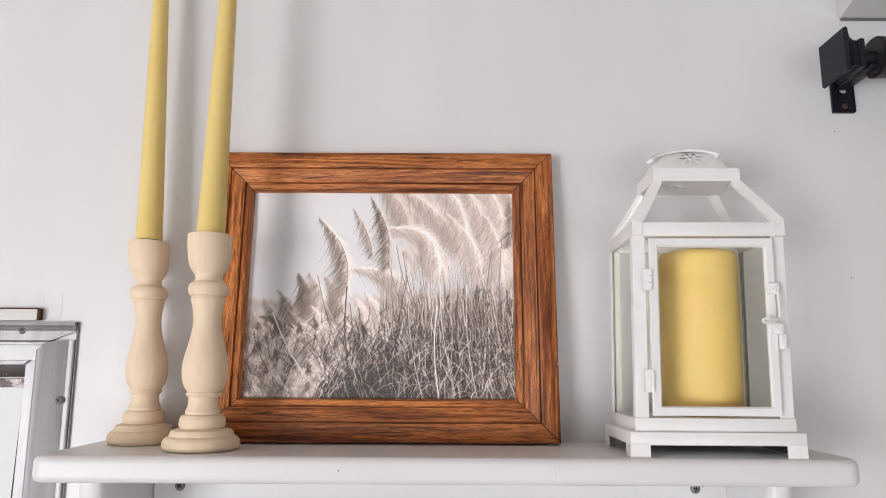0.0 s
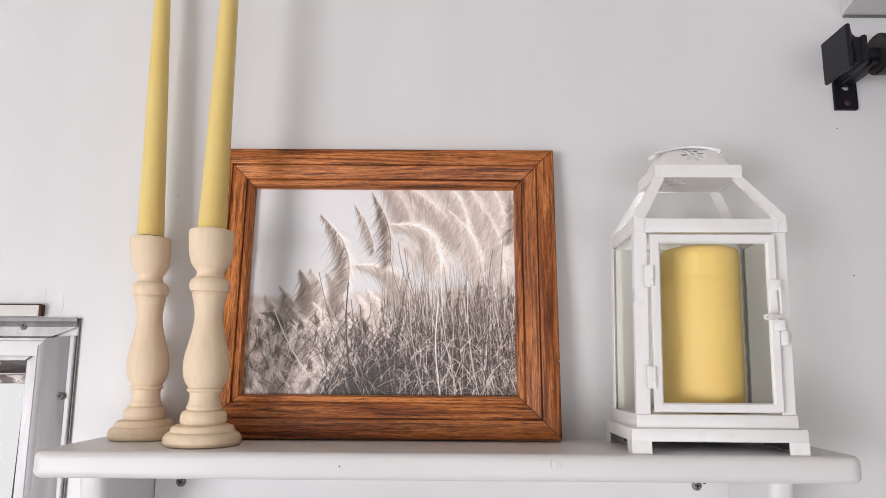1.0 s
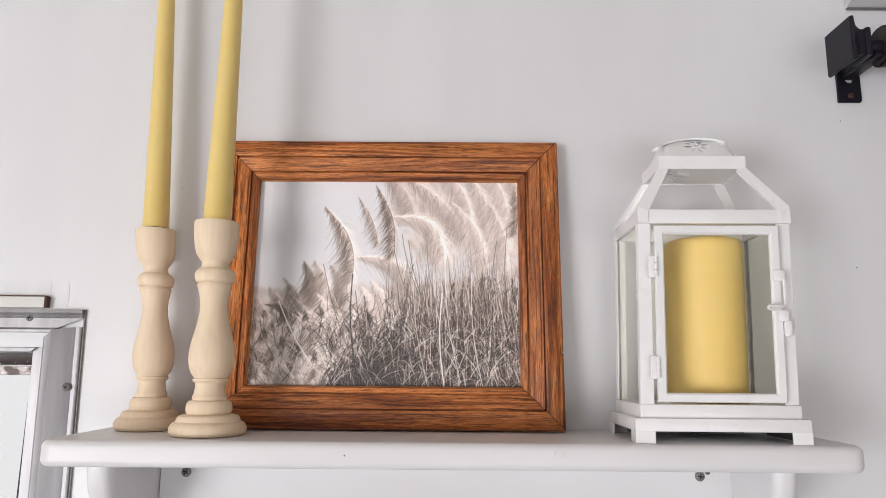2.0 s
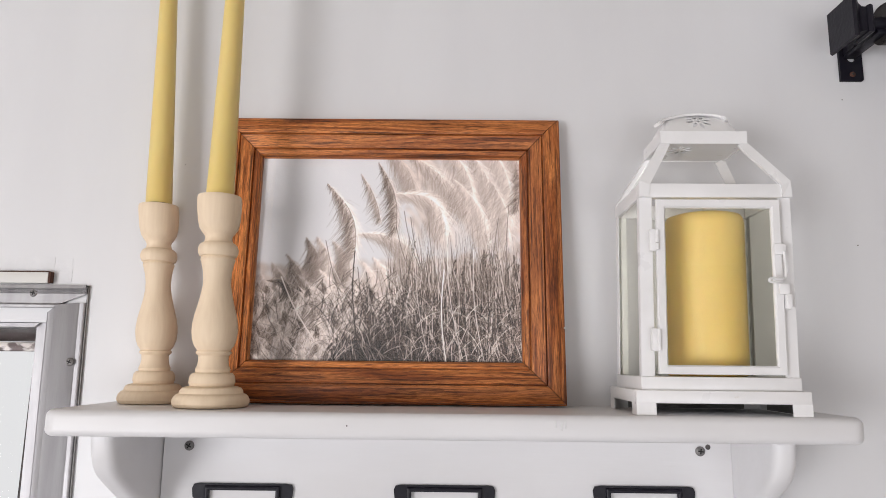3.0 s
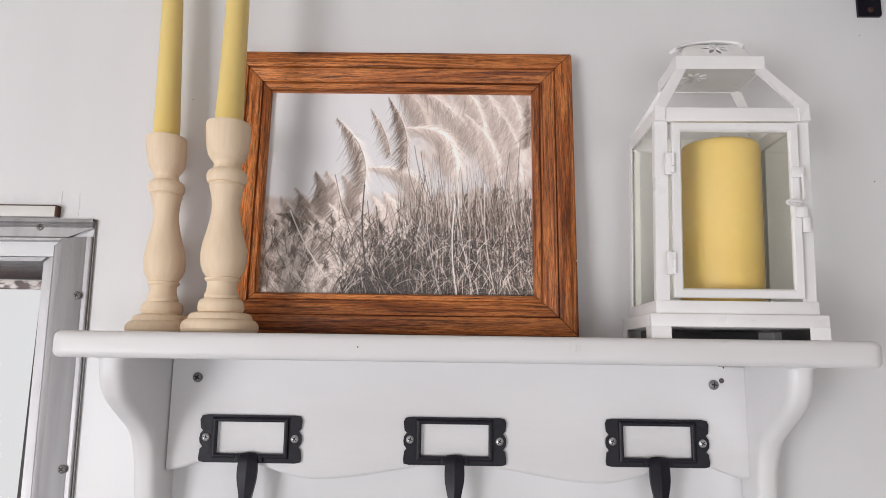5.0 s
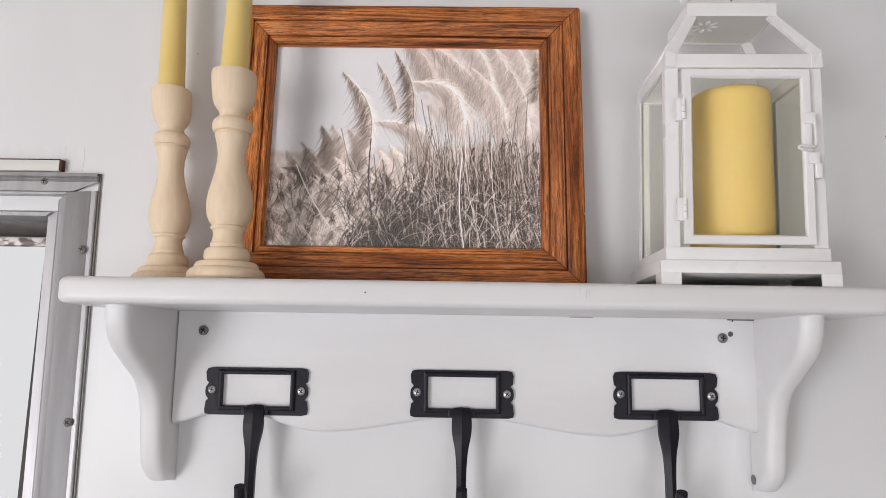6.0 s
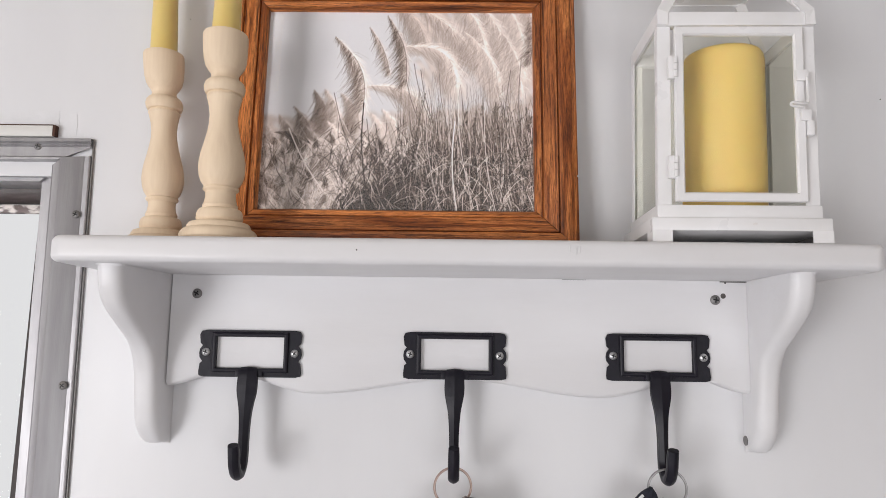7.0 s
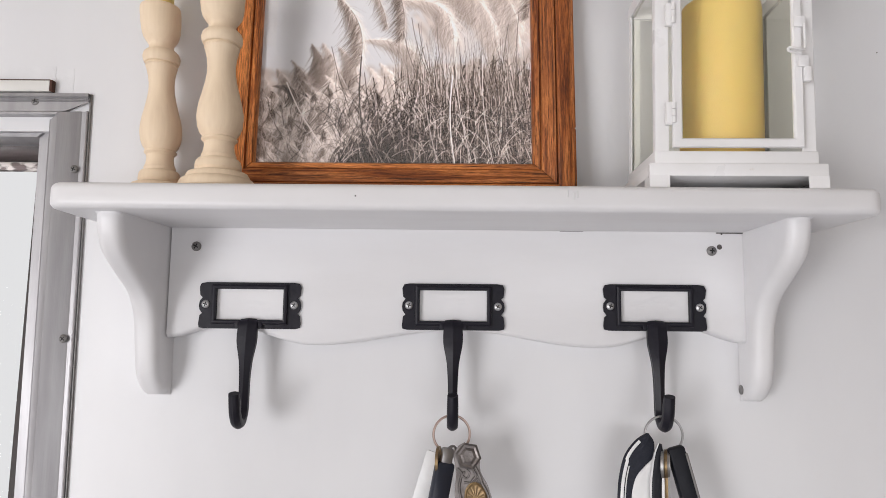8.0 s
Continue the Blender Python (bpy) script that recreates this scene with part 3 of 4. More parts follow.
# ---- framed photograph ----
def paint_grass():
    """A sepia picture of pampas grass, painted stroke by stroke: rows of linear colour, the lowest first."""
    rng = np.random.default_rng(7)
    W, H = 1200, 930
    img = np.empty((H, W, 3))
    vv, uu = np.mgrid[0:H, 0:W] / np.array([H, W]).reshape(2, 1, 1)
    img[:] = np.array([205, 202, 202.0])

    def tone(g, warm=0.0):
        return np.array([g + 9 + warm * 0.8, g - 2, g - 8 - warm * 0.6])

    def blur(a, r):
        for axis in (0, 1):
            for _ in range(2):
                pad = [(r + 1, r) if k == axis else (0, 0) for k in range(3)]
                c = np.cumsum(np.pad(a, pad, mode="edge"), axis=axis)
                k = 2 * r + 1
                a = (np.take(c, range(k, c.shape[axis]), axis) - np.take(c, range(0, c.shape[axis] - k), axis)) / k
        return a

    def stroke(pts, width, colour, alpha=1.0, taper=True):
        p = np.asarray(pts, float) * (W, H)
        seg = np.hypot(*np.diff(p, axis=0).T)
        s = np.r_[0, np.cumsum(seg)]
        n = int(s[-1] * 1.3) + 2
        q = np.linspace(0, s[-1], n)
        x, y = np.interp(q, s, p[:, 0]), np.interp(q, s, p[:, 1])
        half = width / 2 * (1 - 0.8 * q / max(s[-1], 1e-6)) if taper else np.full(n, width / 2)
        r = int(width / 2)
        for dx in range(-r, r + 1):
            for dy in ((0,) if width < 4 else (-1, 0, 1)):
                keep = abs(dx) <= half + 0.35
                ix, iy = (x[keep] + dx).astype(int), (y[keep] + dy).astype(int)
                ok = (ix >= 0) & (ix < W) & (iy >= 0) & (iy < H)
                ix, iy = ix[ok], iy[ok]
                img[iy, ix] += alpha * (np.asarray(colour, float) - img[iy, ix])

    def bend(u0, v0, u1, v1, sag, n=12):
        t = np.linspace(0, 1, n)
        w = np.sin(np.pi * t)
        return np.c_[u0 + (u1 - u0) * t + sag * w * (v1 - v0), v0 + (v1 - v0) * t - sag * w * (u1 - u0)]

    def plume(tip, foot, sag, length, hairs, dark, light, width=3, bright=0.35, stem=True):
        """A feathery head: the hairs leave a bent spine and droop to its lower left."""
        spine = bend(*tip, *foot, sag, 40)
        for _ in range(int(hairs * 1.7)):
            t = rng.random() ** 0.8
            k = t * 38.99
            i = int(k)
            b = spine[i] + (spine[i + 1] - spine[i]) * (k - i)
            d = spine[i + 1] - spine[i]
            d = d / np.hypot(*d)
            left = np.array([-d[1], d[0]])
            body = (0.18 + 0.82 * min(1, t * 3.2)) * (1 - 0.35 * max(0, t - 0.75) / 0.25)
            ln = length * body * rng.uniform(0.35, 1.0)
            out = rng.normal(0.50, 0.48)
            e1 = b + (left * out * 0.75 + d * 0.45) * ln * 0.5
            e2 = b + (left * out * 0.85 + d * 0.80 + np.array([0, 0.22])) * ln
            near = np.clip(out, 0, 1.2) / 1.2
            g = dark + (light - dark) * ((1 - near) ** 1.3 + rng.normal(0, 0.34))
            if rng.random() < bright * (1 - near):
                g = light + 8
            stroke([b, e1, e2], width, tone(np.clip(g, 30, 240), 4), 0.45)
        if stem:
            stroke(spine[12:], 2, tone(dark - 15, 3), 0.6, False)

    # far growth, out of focus
    for _ in range(1100):
        u = rng.uniform(-0.05, 1.05)
        top = 0.53 + 0.015 * math.sin(11 * u) - 0.10 * np.clip((u - 0.45) / 0.5, 0, 1)
        v = top + rng.random() ** 1.2 * (1 - top)
        g = rng.uniform(150, 198) - 70 * max(0, v - 0.6)
        stroke(bend(u, v, u + rng.uniform(-0.04, 0.03), v + rng.uniform(0.03, 0.1), 0.2), 18, tone(g, 5), 0.7)
    for _ in range(210):
        u, v = rng.uniform(0.56, 1.05), rng.uniform(-0.05, 0.36)
        stroke(bend(u, v, u + 0.05, v + 0.14, 0.1), 20, tone(rng.uniform(160, 218), 5), 0.5)
    img[:] = blur(img, 9)
    # soft heads behind, mostly on the lower left
    for u, v, u1, v1, g in ((0.06, 0.53, 0.13, 0.74, 150), (0.115, 0.49, 0.19, 0.70, 122), (0.185, 0.405, 0.235, 0.60, 118), (0.225, 0.40, 0.275, 0.60, 160), (0.285, 0.42, 0.36, 0.60, 152),
                            (0.02, 0.58, 0.05, 0.80, 160), (0.40, 0.52, 0.47, 0.72, 196), (0.24, 0.56, 0.33, 0.78, 206), (0.16, 0.58, 0.24, 0.80, 140), (0.08, 0.64, 0.16, 0.86, 210), (0.44, 0.50, 0.53, 0.70, 205)):
        plume((u, v), (u1, v1), 0.10, 0.080, 460, g - 34, g + 46, 3)
        stroke(bend(u1, v1, u1 + 0.05, 1.0, -0.05), 4, tone(g + 34), 0.7, False)
    img[:] = blur(img, 2)
    for _ in range(430):
        u, v = rng.uniform(-0.02, 0.46), rng.uniform(0.62, 1.02)
        g = rng.choice([70, 110, 155, 205, 232], p=[0.12, 0.16, 0.22, 0.30, 0.20]) - 50 * max(0, u - 0.22)
        plume((u, v), (u + rng.uniform(0.0, 0.05), v + rng.uniform(0.03, 0.08)), 0.15, 0.055, 36, g - 28, min(244, g + 25), 2, stem=False)
    for _ in range(120):
        u, v = rng.uniform(0.0, 0.34), rng.uniform(0.72, 1.0)
        stroke(bend(u, v, u + rng.uniform(-0.07, 0.07), v - rng.uniform(0.04, 0.16), rng.uniform(-0.3, 0.3)), 2, tone(rng.choice([52, 84, 214, 236])), 0.75)
    img[:] = 0.6 * img + 0.4 * blur(img, 1)
    # large pale heads, hanging from the upper right
    for tip, foot, sag, ln, n, d, li in (
            ((0.94, -0.10), (1.02, 0.28), 0.08, 0.10, 1100, 150, 236), ((0.85, -0.12), (0.96, 0.34), 0.10, 0.10, 1400, 158, 244), ((0.76, -0.10), (0.90, 0.34), 0.10, 0.10, 1400, 146, 240),
            ((0.455, -0.06), (0.60, 0.17), 0.12, 0.10, 1300, 140, 214), ((0.55, -0.04), (0.80, 0.27), 0.08, 0.10, 1900, 140, 240), ((0.66, -0.10), (0.82, 0.20), 0.12, 0.10, 1200, 150, 240),
            ((0.74, 0.10), (0.875, 0.42), 0.10, 0.09, 1100, 160, 246), ((0.88, 0.10), (0.95, 0.42), 0.08, 0.09, 1000, 150, 240),
            ((0.485, 0.185), (0.715, 0.37), 0.30, 0.10, 2300, 150, 250), ((0.365, 0.385), (0.615, 0.56), 0.24, 0.10, 2100, 142, 246)):
        plume(tip, foot, sag, ln, n, d + 8, li - 20, 2, 0.05, stem=False)
    img[:] = 0.55 * img + 0.45 * blur(img, 1)
    # darker heads in focus
    plume((0.385, 0.08), (0.465, 0.32), 0.05, 0.045, 520, 116, 206, 2)
    plume((0.452, 0.02), (0.525, 0.38), 0.08, 0.062, 1300, 84, 196, 2)
    plume((0.255, 0.130), (0.370, 0.50), 0.12, 0.075, 1900, 104, 216, 2)
    plume((0.045, 0.620), (0.14, 0.68), 0.30, 0.050, 420, 46, 150, 2)
    plume((0.985, 0.02), (0.985, 0.27), 0.05, 0.05, 460, 92, 190, 2)
    # thicket: dark ground, then fine stems
    for _ in range(2300):
        u = rng.uniform(0.30, 1.02)
        low = 0.70 - 0.16 * np.clip((u - 0.55) / 0.3, 0, 1) + 0.26 * np.clip((0.58 - u) / 0.24, 0, 1) + rng.uniform(-0.10, 0.10)
        v = rng.uniform(min(low, 0.97), 1.03)
        stroke(bend(u, v, u + rng.uniform(-0.03, 0.03), v + rng.uniform(0.04, 0.12), rng.uniform(-0.2, 0.2)), 7, tone(rng.uniform(38, 92) + 70 * max(0, u - 0.74)), 0.42)
    for k in range(900):
        u = 0.50 + 0.53 * rng.random() ** 0.85
        v1 = rng.uniform(0.62, 1.06)
        v0 = max(v1 - rng.uniform(0.08, 0.42), 0.36 + 0.22 * rng.random())
        far = float(np.clip((0.62 - v0) / 0.3, 0, 1))
        g = rng.choice([40, 62, 92, 160, 206, 236], p=[0.26, 0.22, 0.14, 0.14, 0.14, 0.10]) * (1 - 0.35 * far) + 150 * 0.35 * far
        stroke(bend(u, v1, u - rng.uniform(-0.04, 0.08) * (v1 - v0) * 2, v0, rng.uniform(-0.06, 0.06)), rng.choice([2, 3], p=[0.68, 0.32]), tone(g, 3), 0.8)
    for k in range(120):
        u = rng.uniform(0.52, 0.96)
        stroke(bend(u, 0.66, u - rng.uniform(-0.02, 0.06), rng.uniform(0.28, 0.46), rng.uniform(-0.04, 0.04)), 2, tone(rng.choice([84, 110, 140, 200]), 2), 0.7)
    for k in range(560):
        u, v = rng.uniform(0.28, 1.0), rng.uniform(0.74, 1.05)
        run, rise = rng.uniform(-0.15, 0.15), rng.uniform(0.03, 0.18)
        t = np.linspace(0, 1, 14)
        g = rng.choice([34, 55, 140, 190, 226], p=[0.34, 0.2, 0.13, 0.18, 0.15])
        stroke(np.c_[u + run * t, v - rise * (2.1 * t - 1.5 * t * t)], rng.choice([2, 3], p=[0.6, 0.4]), tone(g, 3), 0.88)
    for k in range(170):
        u, v = rng.uniform(0.25, 0.62), rng.uniform(0.55, 0.8)
        stroke(bend(u, v, u + rng.uniform(-0.12, 0.10), v + rng.uniform(0.08, 0.2), rng.uniform(-0.25, 0.25)), 2, tone(rng.choice([48, 70, 215])), 0.7)
    for u0, v0, u1, v1, g, wd in ((0.40, 0.95, 0.372, 0.47, 56, 5), (0.415, 0.95, 0.26, 0.42, 76, 2), (0.66, 1.0, 0.60, 0.40, 215, 3), (0.56, 1.0, 0.60, 0.42, 60, 2), (0.78, 0.98, 0.72, 0.40, 225, 3),
                                  (0.90, 0.90, 0.915, 0.30, 100, 3), (0.965, 0.80, 0.955, 0.24, 110, 2), (0.235, 0.90, 0.10, 0.60, 220, 4), (0.72, 1.0, 0.71, 0.56, 232, 4), (0.86, 1.0, 0.82, 0.46, 230, 3),
                                  (0.47, 0.98, 0.385, 0.55, 70, 2), (0.60, 0.62, 0.525, 0.34, 92, 2), (0.64, 0.60, 0.58, 0.30, 86, 2), (0.69, 0.62, 0.65, 0.32, 108, 2), (0.62, 0.56, 0.555, 0.27, 96, 2)):
        stroke(bend(u0, v0, u1, v1, 0.03), wd, tone(g), 0.9, False)
    deep = np.clip((vv - 0.55) / 0.45, 0, 1) * (0.02 + 0.16 * np.exp(-((uu - 0.50) / 0.20) ** 2)) + 0.04 * np.clip((vv - 0.5) / 0.2, 0, 1) * np.clip((0.45 - uu) / 0.2, 0, 1)
    img[:] = np.clip((134 + (img - 134) * 1.30) * (1 - deep[..., None]), 20, 247)
    small = img.reshape(H // 2, 2, W // 2, 2, 3).mean((1, 3))[::-1] / 255.0
    return np.where(small <= 0.04045, small / 12.92, ((small + 0.055) / 1.055) ** 2.4)


def photograph(w, h):
    """The print: a fine flat grid that carries the ink."""
    lin = paint_grass() * 0.78
    hh, ww = lin.shape[:2]
    me = bpy.data.meshes.new("print")
    zz, xx = np.mgrid[0:hh, 0:ww]
    co = np.stack([(xx / (ww - 1) - 0.5) * w, np.zeros_like(xx, float), zz / (hh - 1) * h], -1).reshape(-1, 3)
    a = (zz[:-1, :-1] * ww + xx[:-1, :-1]).ravel()
    quads = np.stack([a, a + 1, a + 1 + ww, a + ww], -1)
    me.vertices.add(len(co))
    me.vertices.foreach_set("co", co.ravel())
    me.loops.add(quads.size)
    me.loops.foreach_set("vertex_index", quads.ravel().astype(np.int32))
    me.polygons.add(len(quads))
    me.polygons.foreach_set("loop_start", (np.arange(len(quads)) * 4).astype(np.int32))
    me.update(calc_edges=True)
    col = me.color_attributes.new("ink", "FLOAT_COLOR", "POINT")
    col.data.foreach_set("color", np.concatenate([lin.reshape(-1, 3), np.ones((len(co), 1))], 1).ravel().astype(np.float32))
    return me


def print_material():
    m = bpy.data.materials.new("photo_print")
    m.use_nodes = True
    n, l = m.node_tree.nodes, m.node_tree.links
    a = n.new("ShaderNodeVertexColor")
    a.layer_name = "ink"
    l.new(a.outputs[0], n["Principled BSDF"].inputs["Base Color"])
    n["Principled BSDF"].inputs["Roughness"].default_value = 0.5
    return m


FW, FH = 0.3140, 0.2620
pic = thing("picture_frame", pose(0.0065, -0.0180, SZ + 0.0006, -3.6, 0, 0), "brown oak picture frame with sepia grass photograph, leaning on wall", "picture frame")
FPROF = [(0.0, 0.0), (0.0, 0.0105), (0.0010, 0.0105), (0.0016, 0.0140), (0.0040, 0.0152), (0.0150, 0.0160), (0.0168, 0.0152), (0.0172, 0.0118), (0.0178, 0.0118), (0.0183, 0.0140), (0.0305, 0.0112),
         (0.0310, 0.0082), (0.0316, 0.0082), (0.0322, 0.0098), (0.0365, 0.0090), (0.0380, 0.0068), (0.0385, 0.0030), (0.0385, 0.0)]
FPROF = [(u * 0.961, q) for u, q in FPROF]
for side in ("top", "bottom", "left", "right"):
    part("frame_bar", frame_bar(side, -FW / 2, FW / 2, 0.0, FH, FPROF, gap=0.00035), M_OAK_X if side in ("top", "bottom") else M_OAK_Z, pic, smooth=30)
me = photograph(FW - 0.0725, FH - 0.0725)
me.materials.append(print_material())
ph = tagged(new("photograph", me), "sepia photograph of tall feathery pampas grass")
ph.parent, ph.matrix_basis = pic, pose(0, -0.0012, 0.03625)
part("glass", boxes((-FW / 2 + 0.036, FW / 2 - 0.036, -0.0034, -0.0020, 0.036, FH - 0.036)), M_PICGLASS, pic, "clear glass over the photograph", smooth=0).visible_shadow = False
part("backing", boxes((-FW / 2 + 0.03, FW / 2 - 0.03, -0.0008, 0.0015, 0.03, FH - 0.03)), M_BARE_SHADE, pic, "brown backing board", smooth=0)
part("chip", boxes((FW / 2 - 0.0012, FW / 2 + 0.0002, -0.0136, -0.0126, 0.066, 0.0672)), M_WHITE, pic, "pale nick in the frame edge")


# ---- candlesticks ----
def candlestick(x, y, fat, tall, bend_, candle_bend, tone_label):
    s = thing("candlestick", pose(x, y, SZ + 0.0001), "turned pale bare-wood candlestick " + tone_label, "candlestick", "pair of candlesticks")
    k = 0.000436
    fat *= 1.06
    prof = [(58, 0), (63, 2), (66, 8), (66, 16), (64, 22), (61, 26), (59, 28), (55, 30), (54, 36), (51, 42), (47, 45), (40, 46), (40.5, 48), (42.5, 52), (42, 60), (40.5, 66), (37, 70), (34, 71), (31.5, 71.5),
            (30, 76), (27, 82), (25.5, 90), (26, 96), (28.5, 98), (30.5, 100), (30.5, 103), (28, 104.5), (29.5, 107), (34, 113), (38, 124), (39.5, 138), (39, 150), (36.5, 166), (32, 184), (27.5, 204), (24.5, 222),
            (24, 236), (25.5, 252), (28.5, 266), (30, 272), (29, 276), (28.4, 277.5), (32, 279), (34.5, 285), (35, 292), (33, 299), (29.5, 303), (25.5, 305), (23.8, 309), (23, 314), (24.5, 319), (29, 325), (33.5, 333), (36.5, 346),
            (38, 364), (38.8, 384), (38.5, 392), (37.5, 395), (30, 395.5), (28, 395), (27.5, 385), (0.2, 384)]
    prof = [(r * (0.93 if 44 < z < 72 else 1.0), float(np.interp(z, (0, 26, 46, 71, 82, 96, 104, 140, 400), (0, 22, 38, 62, 75, 93, 101.5, 140, 400)))) for r, z in prof]
    prof = [(r * k * fat * (0.97 if z < 37 else 0.985 if 101.6 < z < 272 else 0.98 if z < 101.6 else 1.0), z * k * tall) for r, z in prof]
    cuts = [next(i for i, (r, z) in enumerate(prof) if z >= h * k * tall - 1e-9) for h in (38, 305)]
    for name, rows in (("base", prof[:cuts[0] + 1]), ("stem", prof[cuts[0]:cuts[1] + 1]), ("socket", prof[cuts[1]:])):
        bm = lathe(rows, 48)
        for v in bm.verts:
            v.co.x += bend_ * v.co.z ** 2 / (395 * k * tall)
        part(name, bm, M_BEECH, s, smooth=28)
    top = 395 * k * tall
    if bend_ < -0.03:
        # dark ring in place of the shaded gap between candle and socket
        gap = part("rim", lathe([(0.0105, top - 0.001), (0.0132, top - 0.001), (0.0134, top + 0.0006), (0.0118, top + 0.0013)], 32), M_BARE_SHADE, s, "dark ring standing for the shaded gap round the candle")
        gap.matrix_basis = pose(bend_ * top, 0, 0)
    c = thing("taper_candle", pose(x + bend_ * top, y, SZ + top - 0.0041), "tall pale yellow taper candle in a wooden candlestick", "candle", "pair of taper candles")
    line = [(0.0080, 0.0), (0.0113, 0.0004), (0.0113, 0.010), (0.0104, 0.06), (0.0092, 0.13), (0.0079, 0.20), (0.0066, 0.26), (0.0054, 0.288), (0.0036, 0.297), (0.0012, 0.3005)]
    bm = lathe(line, 36)
    for v in bm.verts:
        v.co.x += candle_bend * v.co.z
    part("wax", bm, M_TAPER, c, smooth=50)
    part("wick", sweep([(candle_bend * 0.3, 0, 0.299), (candle_bend * 0.3 + 0.001, 0, 0.308)], [(0.0007, 0.0007)] * 2, 8), M_WICK, c)
    return s


candlestick(-0.1926, -0.0270, 0.955, 1.008, -0.045, -0.031, "standing nearer the wall")
candlestick(-0.1270, -0.0715, 1.0, 0.996, -0.020, 0.010, "standing nearer the shelf edge")


# ---- lantern ----
def petals(cx, cy, r0, r1, count=8, wide=0.0022, turn=0.0):
    """Outlines of a ring of petal-shaped openings."""
    out = []
    for i in range(count):
        a = 2 * math.pi * i / count + turn
        ca, sa = math.cos(a), math.sin(a)
        pts = []
        for k in range(10):
            w = 2 * math.pi * k / 10
            lx, ly = (r0 + r1) / 2 + (r1 - r0) / 2 * math.cos(w), wide * math.sin(w) * (1 + 0.35 * math.cos(w))
            pts.append((cx + lx * ca - ly * sa, cy + lx * sa + ly * ca))
        out.append(pts)
    return out


lan = thing("lantern", pose(0.2668, -0.0640, SZ + 0.0001, 0, 0, -1.0), "white painted metal lantern with glass panes and a hinged door", "lantern")
B, D = 0.0645, 0.0448                        # half width and half depth of the foot


def skew(bm):
    """The old lantern has a slight lean in its body."""
    for v in bm.verts:
        if v.co.z > 0.026:
            v.co.x += 0.020 * (v.co.z - 0.026)
    return bm


for sx in (-1, 1):
    for sy in (-1, 1):
        cx, cy = sx * B, sy * D
        bm = bmesh.new()
        box(bm, min(cx, cx - sx * 0.0145), max(cx, cx - sx * 0.0145), min(cy, cy - sy * 0.001), max(cy, cy - sy * 0.001), 0, 0.0090)
        box(bm, min(cx, cx - sx * 0.001), max(cx, cx - sx * 0.001), min(cy - sy * 0.001, cy - sy * 0.0145), max(cy - sy * 0.001, cy - sy * 0.0145), 0, 0.0090)
        part("foot", bm, M_TIN, lan, smooth=0)
# added dark panels between the feet, to keep the space beneath in shade
part("back_skirt", boxes((-B + 0.015, B - 0.015, D - 0.0016, D - 0.0004, 0.0003, 0.0090), (B - 0.0014, B - 0.0004, -D + 0.015, D - 0.015, 0.0003, 0.0090)), M_DULL, lan, "dark panels standing for the shade under the lantern", smooth=0)
part("plinth", boxes((-B, B, -D, D, 0.0087, 0.0182, 0.0008)), M_TIN, lan)
part("floor_tray", boxes((-0.0596, 0.0596, -0.0412, 0.0412, 0.0180, 0.0282, 0.0007)), M_TIN, lan)
b, d, p = 0.0588, 0.0400, 0.0103             # body half sizes and post width
for sx in (-1, 1):
    for sy in (-1, 1):
        bm = bmesh.new()
        x0, x1 = sorted((sx * b, sx * (b - p)))
        y0, y1 = sorted((sy * d, sy * (d - 0.0012)))
        box(bm, x0, x1, y0, y1, 0.0280, 0.1664, 0.0004, 1)
        x0, x1 = sorted((sx * b, sx * (b - 0.0012)))
        y0, y1 = sorted((sy * (d - 0.0012), sy * (d - 0.007)))
        box(bm, x0, x1, y0, y1, 0.0280, 0.1664, 0.0004, 1)
        part("post", skew(bm), M_TIN, lan)
e = 0.0590
bars = {"front": (-e, e, -d - 0.0022, -d + 0.0060, 0.1662, 0.1774), "back": (-e, e, d - 0.0040, d + 0.0022, 0.1662, 0.1774),
        "left": (-e, -e + 0.005, -d + 0.0062, d - 0.0042, 0.1662, 0.1774), "right": (e - 0.005, e, -d + 0.0062, d - 0.0042, 0.1662, 0.1774)}
for v in bars.values():
    part("eave", skew(boxes((*v, 0.0009))), M_TIN, lan)
CAP_X, CAP_Y = -0.0035, -0.0055               # the roof stands a little forward and aside
q, qd = 0.0335, 0.0246                       # half width and half depth of the cap
for sx in (-1, 1):
    for sy in (-1, 1):
        foot, head = Vector((sx * (e - 0.0042), sy * (d + 0.0006), 0.1765)), Vector((CAP_X + sx * (q - 0.003), CAP_Y + sy * (qd - 0.0012), 0.2142))
        line = [foot, head] if sy > 0 else [foot + Vector((sx * 0.0004, -0.0016, -0.0100)), foot + Vector((0, -0.0012, 0.0010)), head]
        part("rafter", skew(sweep(line, [(0.0040, 0.0012), (0.0046, 0.0012), (0.0042, 0.0012)][-len(line):], 4, (1, 0, 0), square=12)), M_TIN, lan, smooth=0)
bm = sheet(rect(CAP_X - q, CAP_X + q, CAP_Y - qd, CAP_Y + qd), petals(-0.0175, -0.0115, 0.0030, 0.0105, 8, 0.0017), lambda u, v: (u, v, 0.2140), (0, 0, 0.0008))
part("cap", skew(bm), M_TIN, lan, "square cap pierced with a flower", smooth=0)
rim = []
for x0, x1, y0, y1 in ((-q, q, -qd - 0.0012, -qd), (-q, q, qd, qd + 0.0012), (-q - 0.0012, -q, -qd - 0.0012, qd + 0.0012), (q, q + 0.0012, -qd - 0.0012, qd + 0.0012)):
    rim.append((CAP_X + x0, CAP_X + x1, CAP_Y + y0, CAP_Y + y1, 0.2134, 0.2240))
